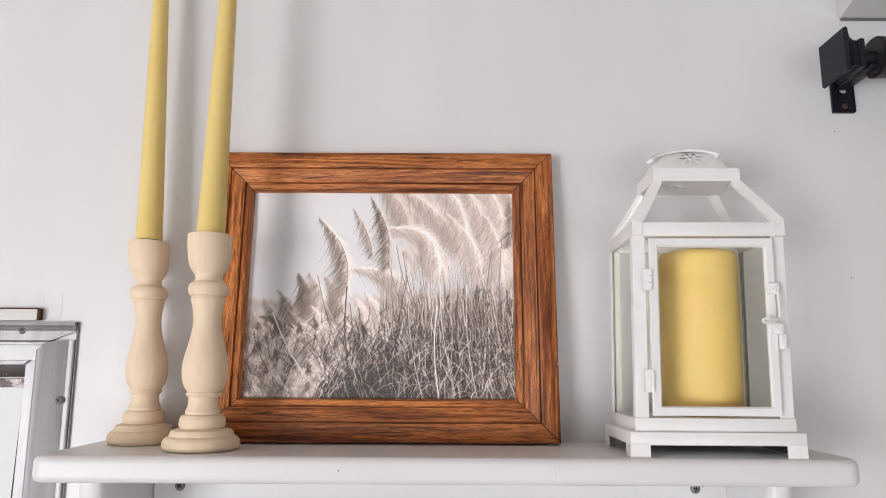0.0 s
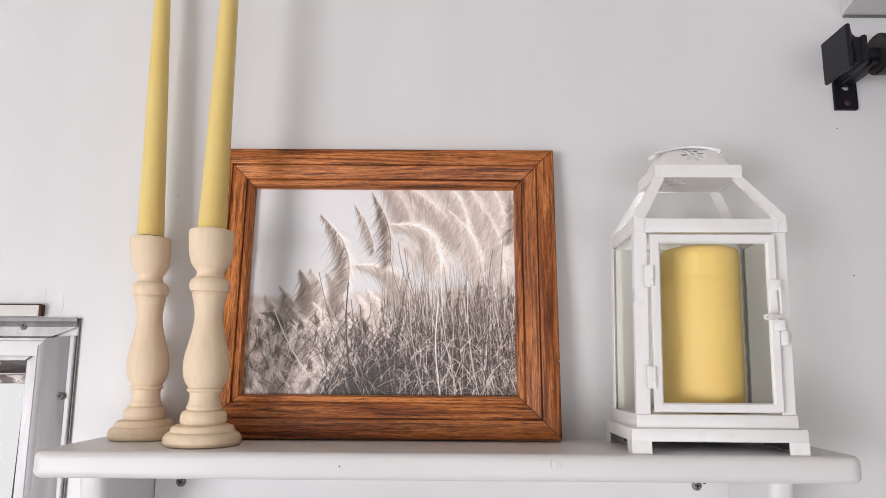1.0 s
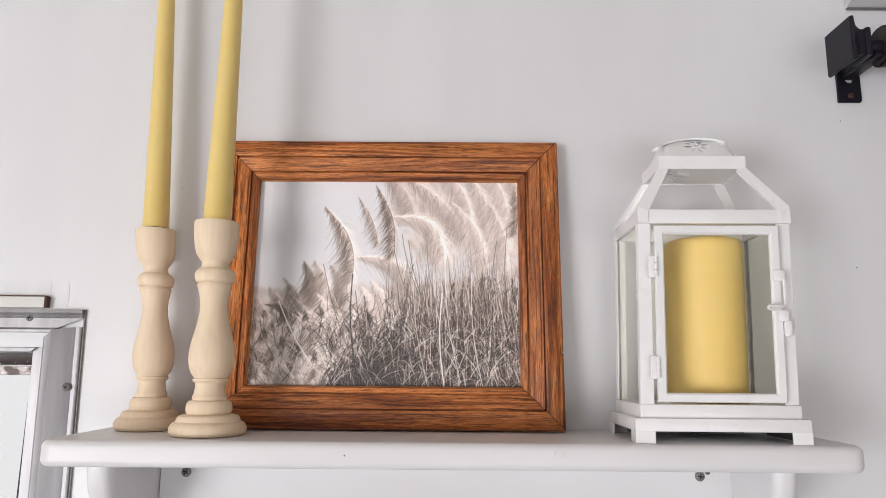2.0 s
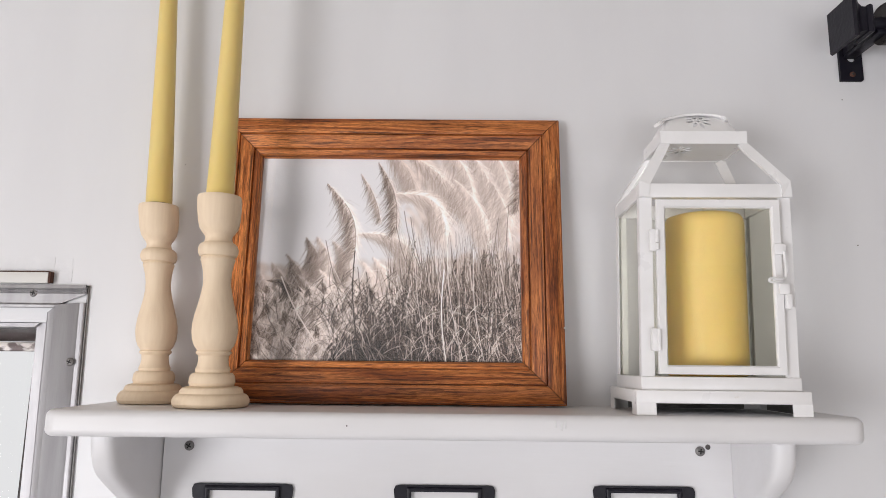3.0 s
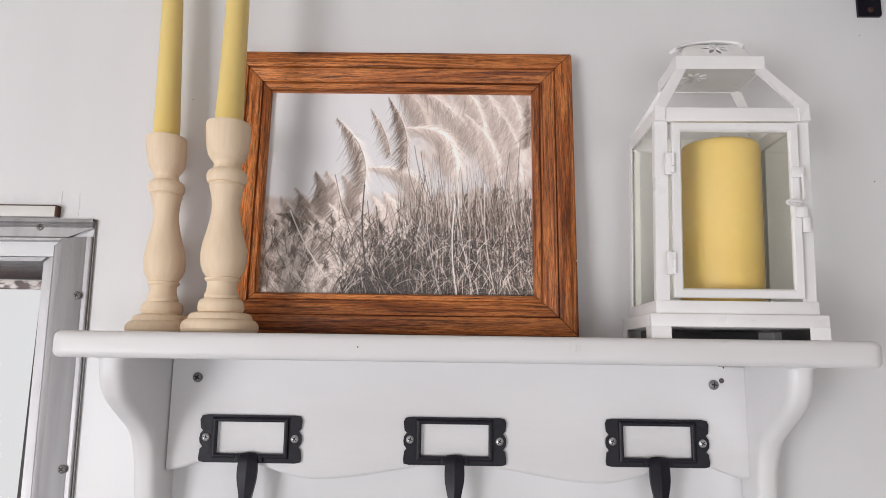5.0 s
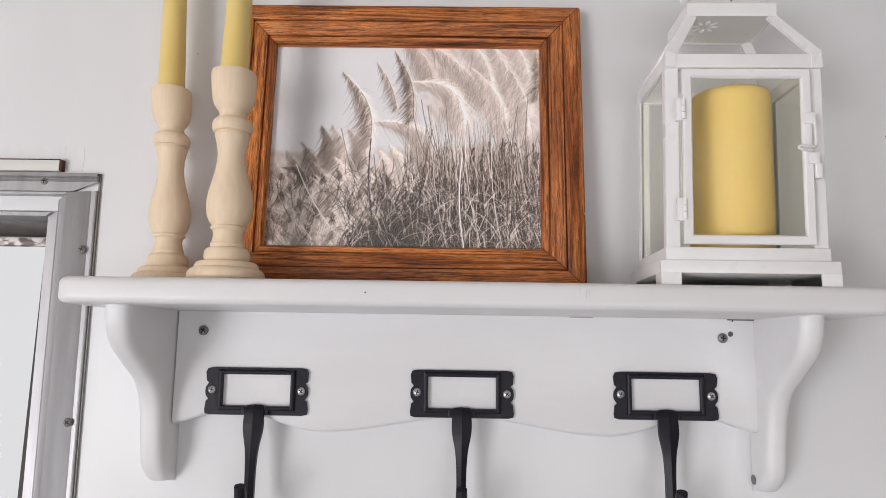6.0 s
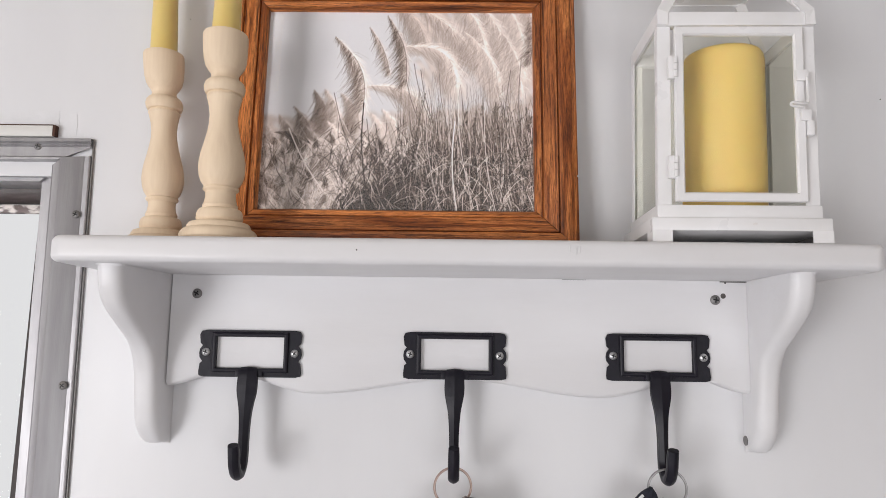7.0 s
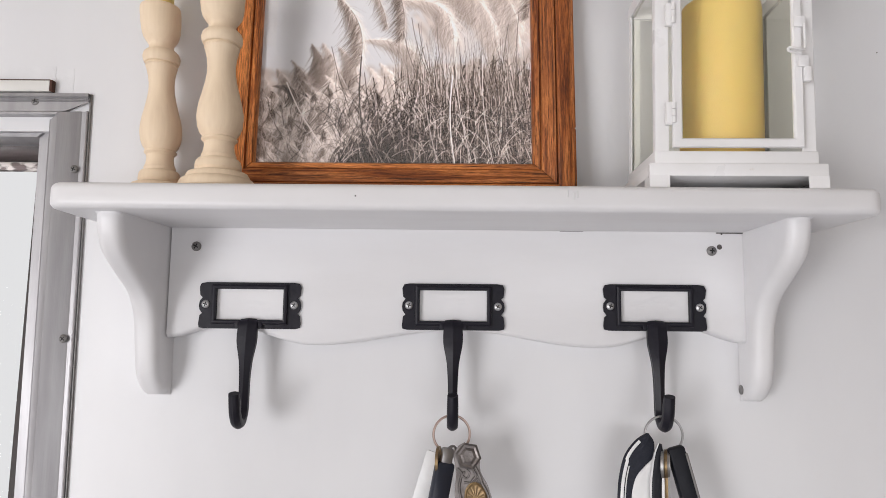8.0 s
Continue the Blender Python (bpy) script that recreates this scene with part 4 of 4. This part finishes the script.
part("cap_rim", skew(boxes(*rim)), M_TIN, lan, smooth=0)


def crest_height(u, v):
    """The arched front of the chimney hood over the cap."""
    rho = min(1.0, (abs(u / q) ** 8 + abs(v / qd) ** 3) ** (1 / 3))
    return 0.2238 + 0.0215 * (1 - rho ** 1.7)


def in_flower(u, v, cv):
    """Inside one of the eight petals, or the round eye, of the pierced flower."""
    x, y = u, (v - cv) / 0.74
    r, a = math.hypot(x, y), (math.atan2(y, x) - 0.2) % (math.pi / 4)
    a = min(a, math.pi / 4 - a)
    return r < 0.0017 or (0.0034 < r < 0.0112 and r * math.sin(a) < 0.0017 * math.sin(math.pi * (r - 0.0034) / 0.0078) ** 0.7)


bm = bmesh.new()
nu, nv = 150, 84
grid = [[bm.verts.new((CAP_X + u, CAP_Y + v, crest_height(u, v))) for u in np.linspace(-q, q, nu)] for v in np.linspace(-qd, 0.3 * qd, nv)]
us, vs = np.linspace(-q, q, nu), np.linspace(-qd, 0.3 * qd, nv)
for r in range(nv - 1):
    for c in range(nu - 1):
        if not in_flower((us[c] + us[c + 1]) / 2, (vs[r] + vs[r + 1]) / 2, -0.0140):
            bm.faces.new((grid[r][c], grid[r][c + 1], grid[r + 1][c + 1], grid[r + 1][c]))
r = bmesh.ops.extrude_face_region(bm, geom=bm.faces[:])
bmesh.ops.translate(bm, verts=[v for v in r["geom"] if isinstance(v, bmesh.types.BMVert)], vec=(0, 0.0003, -0.0006))
hood = part("hood", skew(bm), M_TIN, lan, "arched hood pierced with a flower", smooth=40)
line = smooth_line([(-0.0345, -0.0165, 0.2338), (-0.0290, -0.0125, 0.2388), (-0.0170, -0.0085, 0.2436), (-0.0020, -0.0065, 0.2462), (0.0120, -0.0080, 0.2452), (0.0205, -0.0110, 0.2418), (0.0235, -0.0135, 0.2380)], 6)
line = [(CAP_X + x, CAP_Y + y, z - 0.0012) for x, y, z in line]
part("handle", skew(sweep(line, [(0.0036, 0.0013)] * len(line), 8, (0, 1, 0.25), square=4)), M_TIN, lan, "curved flat metal handle over the hood")
# panes
for name, v in (("side_pane", (-b + 0.0018, -b + 0.0030, -d + 0.002, d - 0.002, 0.0283, 0.1660)), ("side_pane", (b - 0.0030, b - 0.0018, -d + 0.002, d - 0.002, 0.0283, 0.1660)),
                ("back_pane", (-b + 0.004, b - 0.004, d - 0.0036, d - 0.0022, 0.0283, 0.1660))):
    part(name, skew(boxes(v)), M_GLASS, lan, smooth=0).visible_shadow = False
lo, hi = (e - 0.004, d - 0.003), (0.0300, 0.0225)
bm = bmesh.new()
corners = [(-lo[0], -lo[1], 0.1770), (-lo[0], lo[1], 0.1770), (CAP_X - hi[0], CAP_Y + hi[1], 0.2140), (CAP_X - hi[0], CAP_Y - hi[1], 0.2140)]
f = bm.faces.new([bm.verts.new(v) for v in corners])
r = bmesh.ops.extrude_face_region(bm, geom=[f])
bmesh.ops.translate(bm, verts=[v for v in r["geom"] if isinstance(v, bmesh.types.BMVert)], vec=(0.001, 0, -0.0007))
part("roof_pane", skew(bm), M_GLASS, lan, smooth=0).visible_shadow = False
# door
DX0, DX1, DZ0, DZ1 = -0.0470, 0.0475, 0.0300, 0.1638
DPROF = [(0, 0), (0, 0.0030), (0.0006, 0.0038), (0.0056, 0.0038), (0.0068, 0.0024), (0.0068, 0)]
door = thing("door", pose(0, -d - 0.0025, 0), "", "")
door.parent = lan
for key in list(door.keys()):
    del door[key]
for side in ("top", "bottom", "left", "right"):
    part("door_bar", skew(frame_bar(side, DX0, DX1, DZ0, DZ1, DPROF)), M_TIN, door, smooth=30)
part("pane", skew(boxes((DX0 + 0.005, DX1 - 0.005, -0.0016, -0.0006, DZ0 + 0.005, DZ1 - 0.005))), M_GLASS, door, smooth=0).visible_shadow = False
for z in (0.0555, 0.1315):
    bm = bmesh.new()
    box(bm, -0.0530, -0.0475, -0.0052, -0.0006, z - 0.0085, z + 0.0085, 0.0008)
    for k in (-1, 0, 1):
        b2 = lathe([(0.0016, z + 0.0052 * k - 0.0024), (0.0016, z + 0.0052 * k + 0.0024)], 12)
        bmesh.ops.translate(b2, verts=b2.verts, vec=(-0.0478, -0.0058, 0))
        me = bpy.data.meshes.new("t")
        b2.to_mesh(me)
        b2.free()
        bm.from_mesh(me)
        bpy.data.meshes.remove(me)
    h = part("hinge", skew(bm), M_TIN, lan)
    h.matrix_basis = pose(0.0008, -d - 0.0012, 0)
for v in ((0.0405, 0.0495, -0.0062, -0.0036, 0.1205, 0.1290, 0.0010), (0.0430, 0.0510, -0.0062, -0.0036, 0.0900, 0.0985, 0.0010), (0.0478, 0.0530, -0.0060, -0.0006, 0.0790, 0.0905, 0.0012)):
    part("latch", skew(boxes(v)), M_TIN, lan).matrix_basis = pose(0, -d - 0.0026, 0)
wire = smooth_line([(0.0475, -0.0070, 0.1225), (0.0478, -0.0072, 0.1120), (0.0470, -0.0085, 0.1030), (0.0430, -0.0110, 0.1010), (0.0345, -0.0130, 0.1012), (0.0325, -0.0132, 0.0998), (0.0345, -0.0130, 0.0984), (0.0430, -0.0105, 0.0988)], 5)
w = part("latch_wire", skew(sweep(wire, [(0.0010, 0.0010)] * len(wire), 8, (0, 1, 0.01))), M_TIN, lan, "bent white wire latch")
w.matrix_basis = pose(0, -d - 0.0026, 0)
# candle in it
pc = thing("pillar_candle", pose(0.2735, -0.0635, SZ + 0.0284), "thick yellow pillar candle standing inside the lantern", "candle")
bm = lathe([(0.0288, 0), (0.0310, 0.0010), (0.0315, 0.0030), (0.0315, 0.1225), (0.0309, 0.1273), (0.0293, 0.1301), (0.0258, 0.1313), (0.0120, 0.1298), (0.0003, 0.1292)], 64)
for v in bm.verts:
    v.co.x += 0.022 * (v.co.z - 0.085)
part("wax", bm, M_PILLAR, pc, smooth=50)
part("wick", sweep([(0.001, 0, 0.1300), (0.0015, 0, 0.1372), (0.003, 0, 0.1410)], [(0.0009, 0.0009)] * 3, 8), M_WICK, pc)


# ---- curtain rod ----
rod = thing("curtain_rod", pose(0.4120, -0.0510, 1.8405), "black iron curtain rod with a square finial on a wall bracket", "curtain rod")
s = 0.0195
bm = bmesh.new()
rings = []
for x, r, rr in ((0.0, s, s), (0.0022, s + 0.0008, s + 0.0008), (0.0040, s, s), (0.0060, s * 0.86, s * 0.86), (0.0090, s * 0.70, s * 0.70), (0.0130, s * 0.60, s * 0.60), (0.0170, s * 0.585, s * 0.585),
                 (0.0175, s * 0.64, s * 0.64), (0.0200, s * 0.68, s * 0.68), (0.0225, s * 0.64, s * 0.64), (0.0235, s * 0.40, s * 0.40)):
    rings.append([bm.verts.new((x, a * r, c * rr)) for a, c in ((-1, -1), (1, -1), (1, 1), (-1, 1))])
for a, c in zip(rings, rings[1:]):
    for i in range(4):
        bm.faces.new((a[i], a[(i + 1) % 4], c[(i + 1) % 4], c[i]))
bm.faces.new(rings[0]), bm.faces.new(rings[-1])
part("finial", bm, M_IRON, rod, "faceted square finial", smooth=25)
part("rod", sweep([(0.0255, 0, 0), (0.60, 0, 0)], [(0.0068, 0.0068)] * 2, 20, (0, 0, 1)), M_IRON, rod)
prof = [(0.0420, 0.0070), (0.0400, 0.0120), (0.0365, 0.0172), (0.0385, 0.0186), (0.0440, 0.0182), (0.0600, 0.0180), (0.5800, 0.0180)]
part("sleeve", sweep([(x, 0, 0.001) for x, _ in prof], [(r, r) for _, r in prof], 28, (0, 0, 1)), M_ROD, rod, "dark brown sleeve on the rod")
bm = sheet([(0.0270, -0.034), (0.0478, -0.034), (0.0490, -0.0325), (0.0490, 0.016), (0.0270, 0.016)], [[(0.0385 + 0.0042 * math.cos(2 * math.pi * i / 16), -0.0105 + 0.0042 * math.sin(2 * math.pi * i / 16)) for i in range(16)]],
           lambda u, v: (u - 0.002, 0.0508, v + 0.0015), (0, -0.0028, 0))
part("wall_plate", bm, M_IRON, rod, smooth=0)
part("arm", boxes((0.0290, 0.0400, -0.0060, 0.0479, -0.0105, -0.0068, 0.001), (0.0290, 0.0400, 0.0300, 0.0479, -0.0068, 0.0145, 0.001)), M_IRON, rod)
for z in (-0.0035, -0.0275):
    screw(rod, 0.0365, 0.0481, z + 0.0015, 0.0028, M_BARE_SHADE, 20)


# ---- keys ----
def key_blade(length, w=0.0085, head=0.011):
    """A flat key: round bow with a hole, and a toothed blade hanging down."""
    out = [(head * math.cos(a), -head + head * math.sin(a)) for a in np.linspace(radians(-60), radians(240), 22)]
    teeth = [(-w / 2, -head * 1.9), (-w / 2, -length)] + [(w / 2 - (0.0018 if i % 2 else 0.0), -length + 0.002 + i * (length - head * 2) / 9) for i in range(9)]
    holes = [[(0.0026 * math.cos(2 * math.pi * i / 14), -0.0042 + 0.0026 * math.sin(2 * math.pi * i / 14)) for i in range(14)]]
    return sheet(out + teeth, holes, lambda u, v: (u, 0.0, v), (0, 0.0022, 0))


def ring_of(parent, metal, label):
    part("ring", loop_sweep(0.0146, 0.0010, 48, 10, 1.6), metal, parent, label)


k1 = thing("key_bunch", pose(0.0590, -0.0395, 1.3126, 0, 0, 8), "keys with pewter keychain on a copper ring, hanging on hook", "keys", "key bunches")
ring_of(k1, M_COPPER, "copper split ring")
k = part("tag", boxes((-0.0065, 0.0065, -0.0012, 0.0012, -0.058, -0.002, 0.0010)), M_WHITE, k1, "white plastic tag")
k.matrix_basis = pose(-0.0125, 0.0015, -0.0120, 0, 17, -15)
k = part("key", key_blade(0.052), M_BRASS, k1, "worn brass key")
k.matrix_basis = pose(-0.0095, -0.0030, -0.0085, 0, 9, 74)
bm = boxes((-0.0078, 0.0078, -0.0040, 0.0040, -0.062, -0.0105, 0.0025))
k = part("fob", bm, M_FOB, k1, "navy plastic key fob")
k.matrix_basis = pose(-0.0040, -0.0075, -0.0095, 0, 12, 20)
k = part("fob_cap", boxes((-0.0052, 0.0052, -0.0030, 0.0030, -0.0135, -0.0005, 0.0022)), M_CHROME, k1, "chrome cap of the fob")
k.matrix_basis = pose(-0.0038, -0.0078, -0.0085, 0, 12, 20)
out = smooth_line([(-0.004, 0.0), (-0.0085, -0.006), (-0.0090, -0.020), (-0.0125, -0.034), (-0.0130, -0.048), (-0.006, -0.060), (0.008, -0.060), (0.0150, -0.048), (0.0140, -0.034), (0.0100, -0.022), (0.0108, -0.012), (0.0075, -0.003), (0.001, 0.002)], 4)
bm = sheet([tuple(a) for a in out], [], lambda u, v: (u, 0.0, v), (0, -0.0035, 0))
k = part("keychain", bm, M_PEWTER, k1, "ornate dull pewter keychain", smooth=30)
k.matrix_basis = pose(0.0085, -0.0060, -0.0075, 0, -10, -12)
bm = lathe([(0.0001, 0.0), (0.0082, 0.0), (0.0088, 0.0006), (0.0088, 0.0012), (0.0078, 0.0019), (0.0070, 0.0013), (0.0040, 0.0012), (0.0001, 0.0016)], 84)
for v in bm.verts:
    a = math.atan2(v.co.y, v.co.x)
    r = math.hypot(v.co.x, v.co.y)
    if 0.001 < r < 0.0072 and v.co.z > 0.001:
        v.co.z += 0.0003 * math.sin(14 * a + 500 * r)
    v.co.y *= 1.45
med = part("medallion", bm, M_BRASS, k, "tarnished gold oval medallion with petal relief")
med.matrix_basis = pose(0.0032, -0.0037, -0.0410, 90, 0, 0)
bm = lathe([(0.0001, 0.0), (0.0100, 0.0), (0.0102, 0.0010), (0.0085, 0.0024), (0.0066, 0.0018), (0.0045, 0.0030), (0.0001, 0.0026)], 6)
for v in bm.verts:
    v.co.y *= 1.08
b = part("buckle", bm, M_PEWTER, k, "faceted six-sided pewter plate", smooth=10)
b.matrix_basis = pose(0.0028, -0.0034, -0.0085, 82, 18, 0)
for pts, w in (([(-0.0075, -0.016), (-0.0045, -0.0205), (-0.0065, -0.0255), (-0.0085, -0.032), (-0.0078, -0.042)], 0.0011),
               ([(-0.0010, -0.0175), (0.0015, -0.0210), (-0.0012, -0.0245), (-0.0042, -0.0222), (-0.0022, -0.0195)], 0.0009),
               ([(0.0065, -0.0170), (0.0085, -0.0230), (0.0098, -0.0300), (0.0128, -0.0390), (0.0132, -0.0480)], 0.0013),
               ([(0.0048, -0.0195), (0.0062, -0.0235), (0.0032, -0.0265), (0.0008, -0.0285), (-0.0038, -0.0275)], 0.0010),
               ([(0.0070, -0.0260), (0.0052, -0.0290), (0.0078, -0.0325)], 0.0009)):
    line = smooth_line([(x, -0.0036, z) for x, z in pts], 5)
    part("scroll", sweep(line, [(w, 0.0012)] * len(line), 8, (1, 0, 0.3)), M_PEWTER, k, "raised pewter scroll")
lk = part("link", loop_sweep(0.0050, 0.0009, 24, 8, 1.5), M_CHROME, k1, "small steel link")
lk.matrix_basis = pose(-0.0010, -0.0050, -0.0130, 20, 35, 50)

k2 = thing("key_bunch", pose(0.2275, -0.0395, 1.3140, 0, 0, -6), "keys with navy and white strap on a steel ring", "keys", "key bunches")
ring_of(k2, M_CHROME, "steel split ring")


def ribbon(left, right, front, puff, thick, folds=0.0, cols=9, per=8):
    """A puffed strip between two edge lines (x, z); front: y at its top and bottom."""
    rows = list(zip(smooth_line(left, per), smooth_line(right, per)))
    bm = bmesh.new()
    rings = []
    for i, (a, b) in enumerate(rows):
        f = i / (len(rows) - 1)
        y = front[0] + (front[1] - front[0]) * f
        fore, back = [], []
        for c in range(cols):
            g = c / (cols - 1)
            x, z = a * (1 - g) + b * g
            lift = puff * math.sin(math.pi * g) ** 0.6 + folds * math.sin(9 * g + 14 * f) * math.sin(math.pi * g) * (1 - 0.6 * f)
            fore.append(bm.verts.new((x, y - thick / 2 - lift, z)))
            back.append(bm.verts.new((x, y + thick / 2, z)))
        rings.append(fore + back[::-1])
    for a, b in zip(rings, rings[1:]):
        for q in range(len(a)):
            bm.faces.new((a[q], a[(q + 1) % len(a)], b[(q + 1) % len(a)], b[q]))
    bm.faces.new(rings[0])
    bm.faces.new(rings[-1])
    return bm


left = [(-0.0135, 0.0015), (-0.0225, -0.0045), (-0.0310, -0.0155), (-0.0355, -0.0300), (-0.0375, -0.0460), (-0.0385, -0.0700)]
strap = part("strap", ribbon(left, [(-0.0115, 0.0010), (-0.0080, -0.0060), (-0.0095, -0.0160), (-0.0150, -0.0280), (-0.0170, -0.0460), (-0.0175, -0.0700)], (-0.001, -0.0070), 0.0020, 0.0016, 0.0012),
             M_CLOTH, k2, "wrinkled navy cloth strap")
part("panel", ribbon([(-0.0098, -0.0175), (-0.0170, -0.0240), (-0.0230, -0.0310), (-0.0262, -0.0400), (-0.0275, -0.0500), (-0.0280, -0.0700)],
                     [(-0.0088, -0.0185), (-0.0098, -0.0240), (-0.0115, -0.0310), (-0.0125, -0.0400), (-0.0128, -0.0500), (-0.0130, -0.0700)], (-0.0062, -0.0118), 0.0008, 0.0014), M_WHITE, strap, "white curved panel")
for off, wd, cut in ((0.0030, 0.0013, 7), (0.0078, 0.0005, 20)):
    pts = [(p[0] + off * (1 if q > cut + 3 else 0.7), -0.0040 - 0.0060 * (cut + q) / 40, p[1] - 0.001) for q, p in enumerate(smooth_line(left, 8)[cut:])]
    part("piping", sweep(pts, [(wd, 0.0006)] * len(pts), 8, (0.95, -0.3, 0.15)), M_WHITE, strap, "white piping")
loop = part("loop", ribbon([(-0.0050, -0.0055), (-0.0082, -0.0130), (-0.0112, -0.0260), (-0.0128, -0.0400), (-0.0132, -0.0700)],
                           [(-0.0030, -0.0060), (-0.0028, -0.0130), (-0.0042, -0.0260), (-0.0052, -0.0400), (-0.0056, -0.0700)], (-0.0070, -0.0145), 0.0010, 0.0020), M_RUBBER, k2, "black rubber loop")
pts = smooth_line([(-0.0050, -0.0072, -0.0058), (-0.0084, -0.0086, -0.0130), (-0.0114, -0.0112, -0.0260), (-0.0130, -0.0132, -0.0400), (-0.0134, -0.0150, -0.0700)], 6)
part("edge", sweep(pts, [(0.0008, 0.0009)] * len(pts), 8), M_WHITE, loop, "white edge of the loop")
for i, (x, y, mat, lab) in enumerate(((-0.0008, -0.0060, M_CHROME, "steel key"), (0.0016, -0.0040, M_BRASS, "worn brass key"), (0.0036, -0.0010, M_CHROME, "steel key"))):
    kk = part("key", key_blade(0.050 + 0.003 * i), mat, k2, lab)
    kk.matrix_basis = pose(x, y, -0.0105, 0, 7 - 3 * i, 74 + 4 * i)
bm = boxes((-0.0070, 0.0070, -0.0045, 0.0045, -0.0640, 0.0, 0.0028))
fob = part("fob", bm, M_RUBBER, k2, "black plastic key fob")
fob.matrix_basis = pose(0.0072, -0.0045, -0.0080, 0, -15, 10)
part("seam", boxes((0.0052, 0.0074, -0.0048, 0.0030, -0.0620, -0.0060, 0.0009)), M_DULL, fob, "grey edge of the fob")
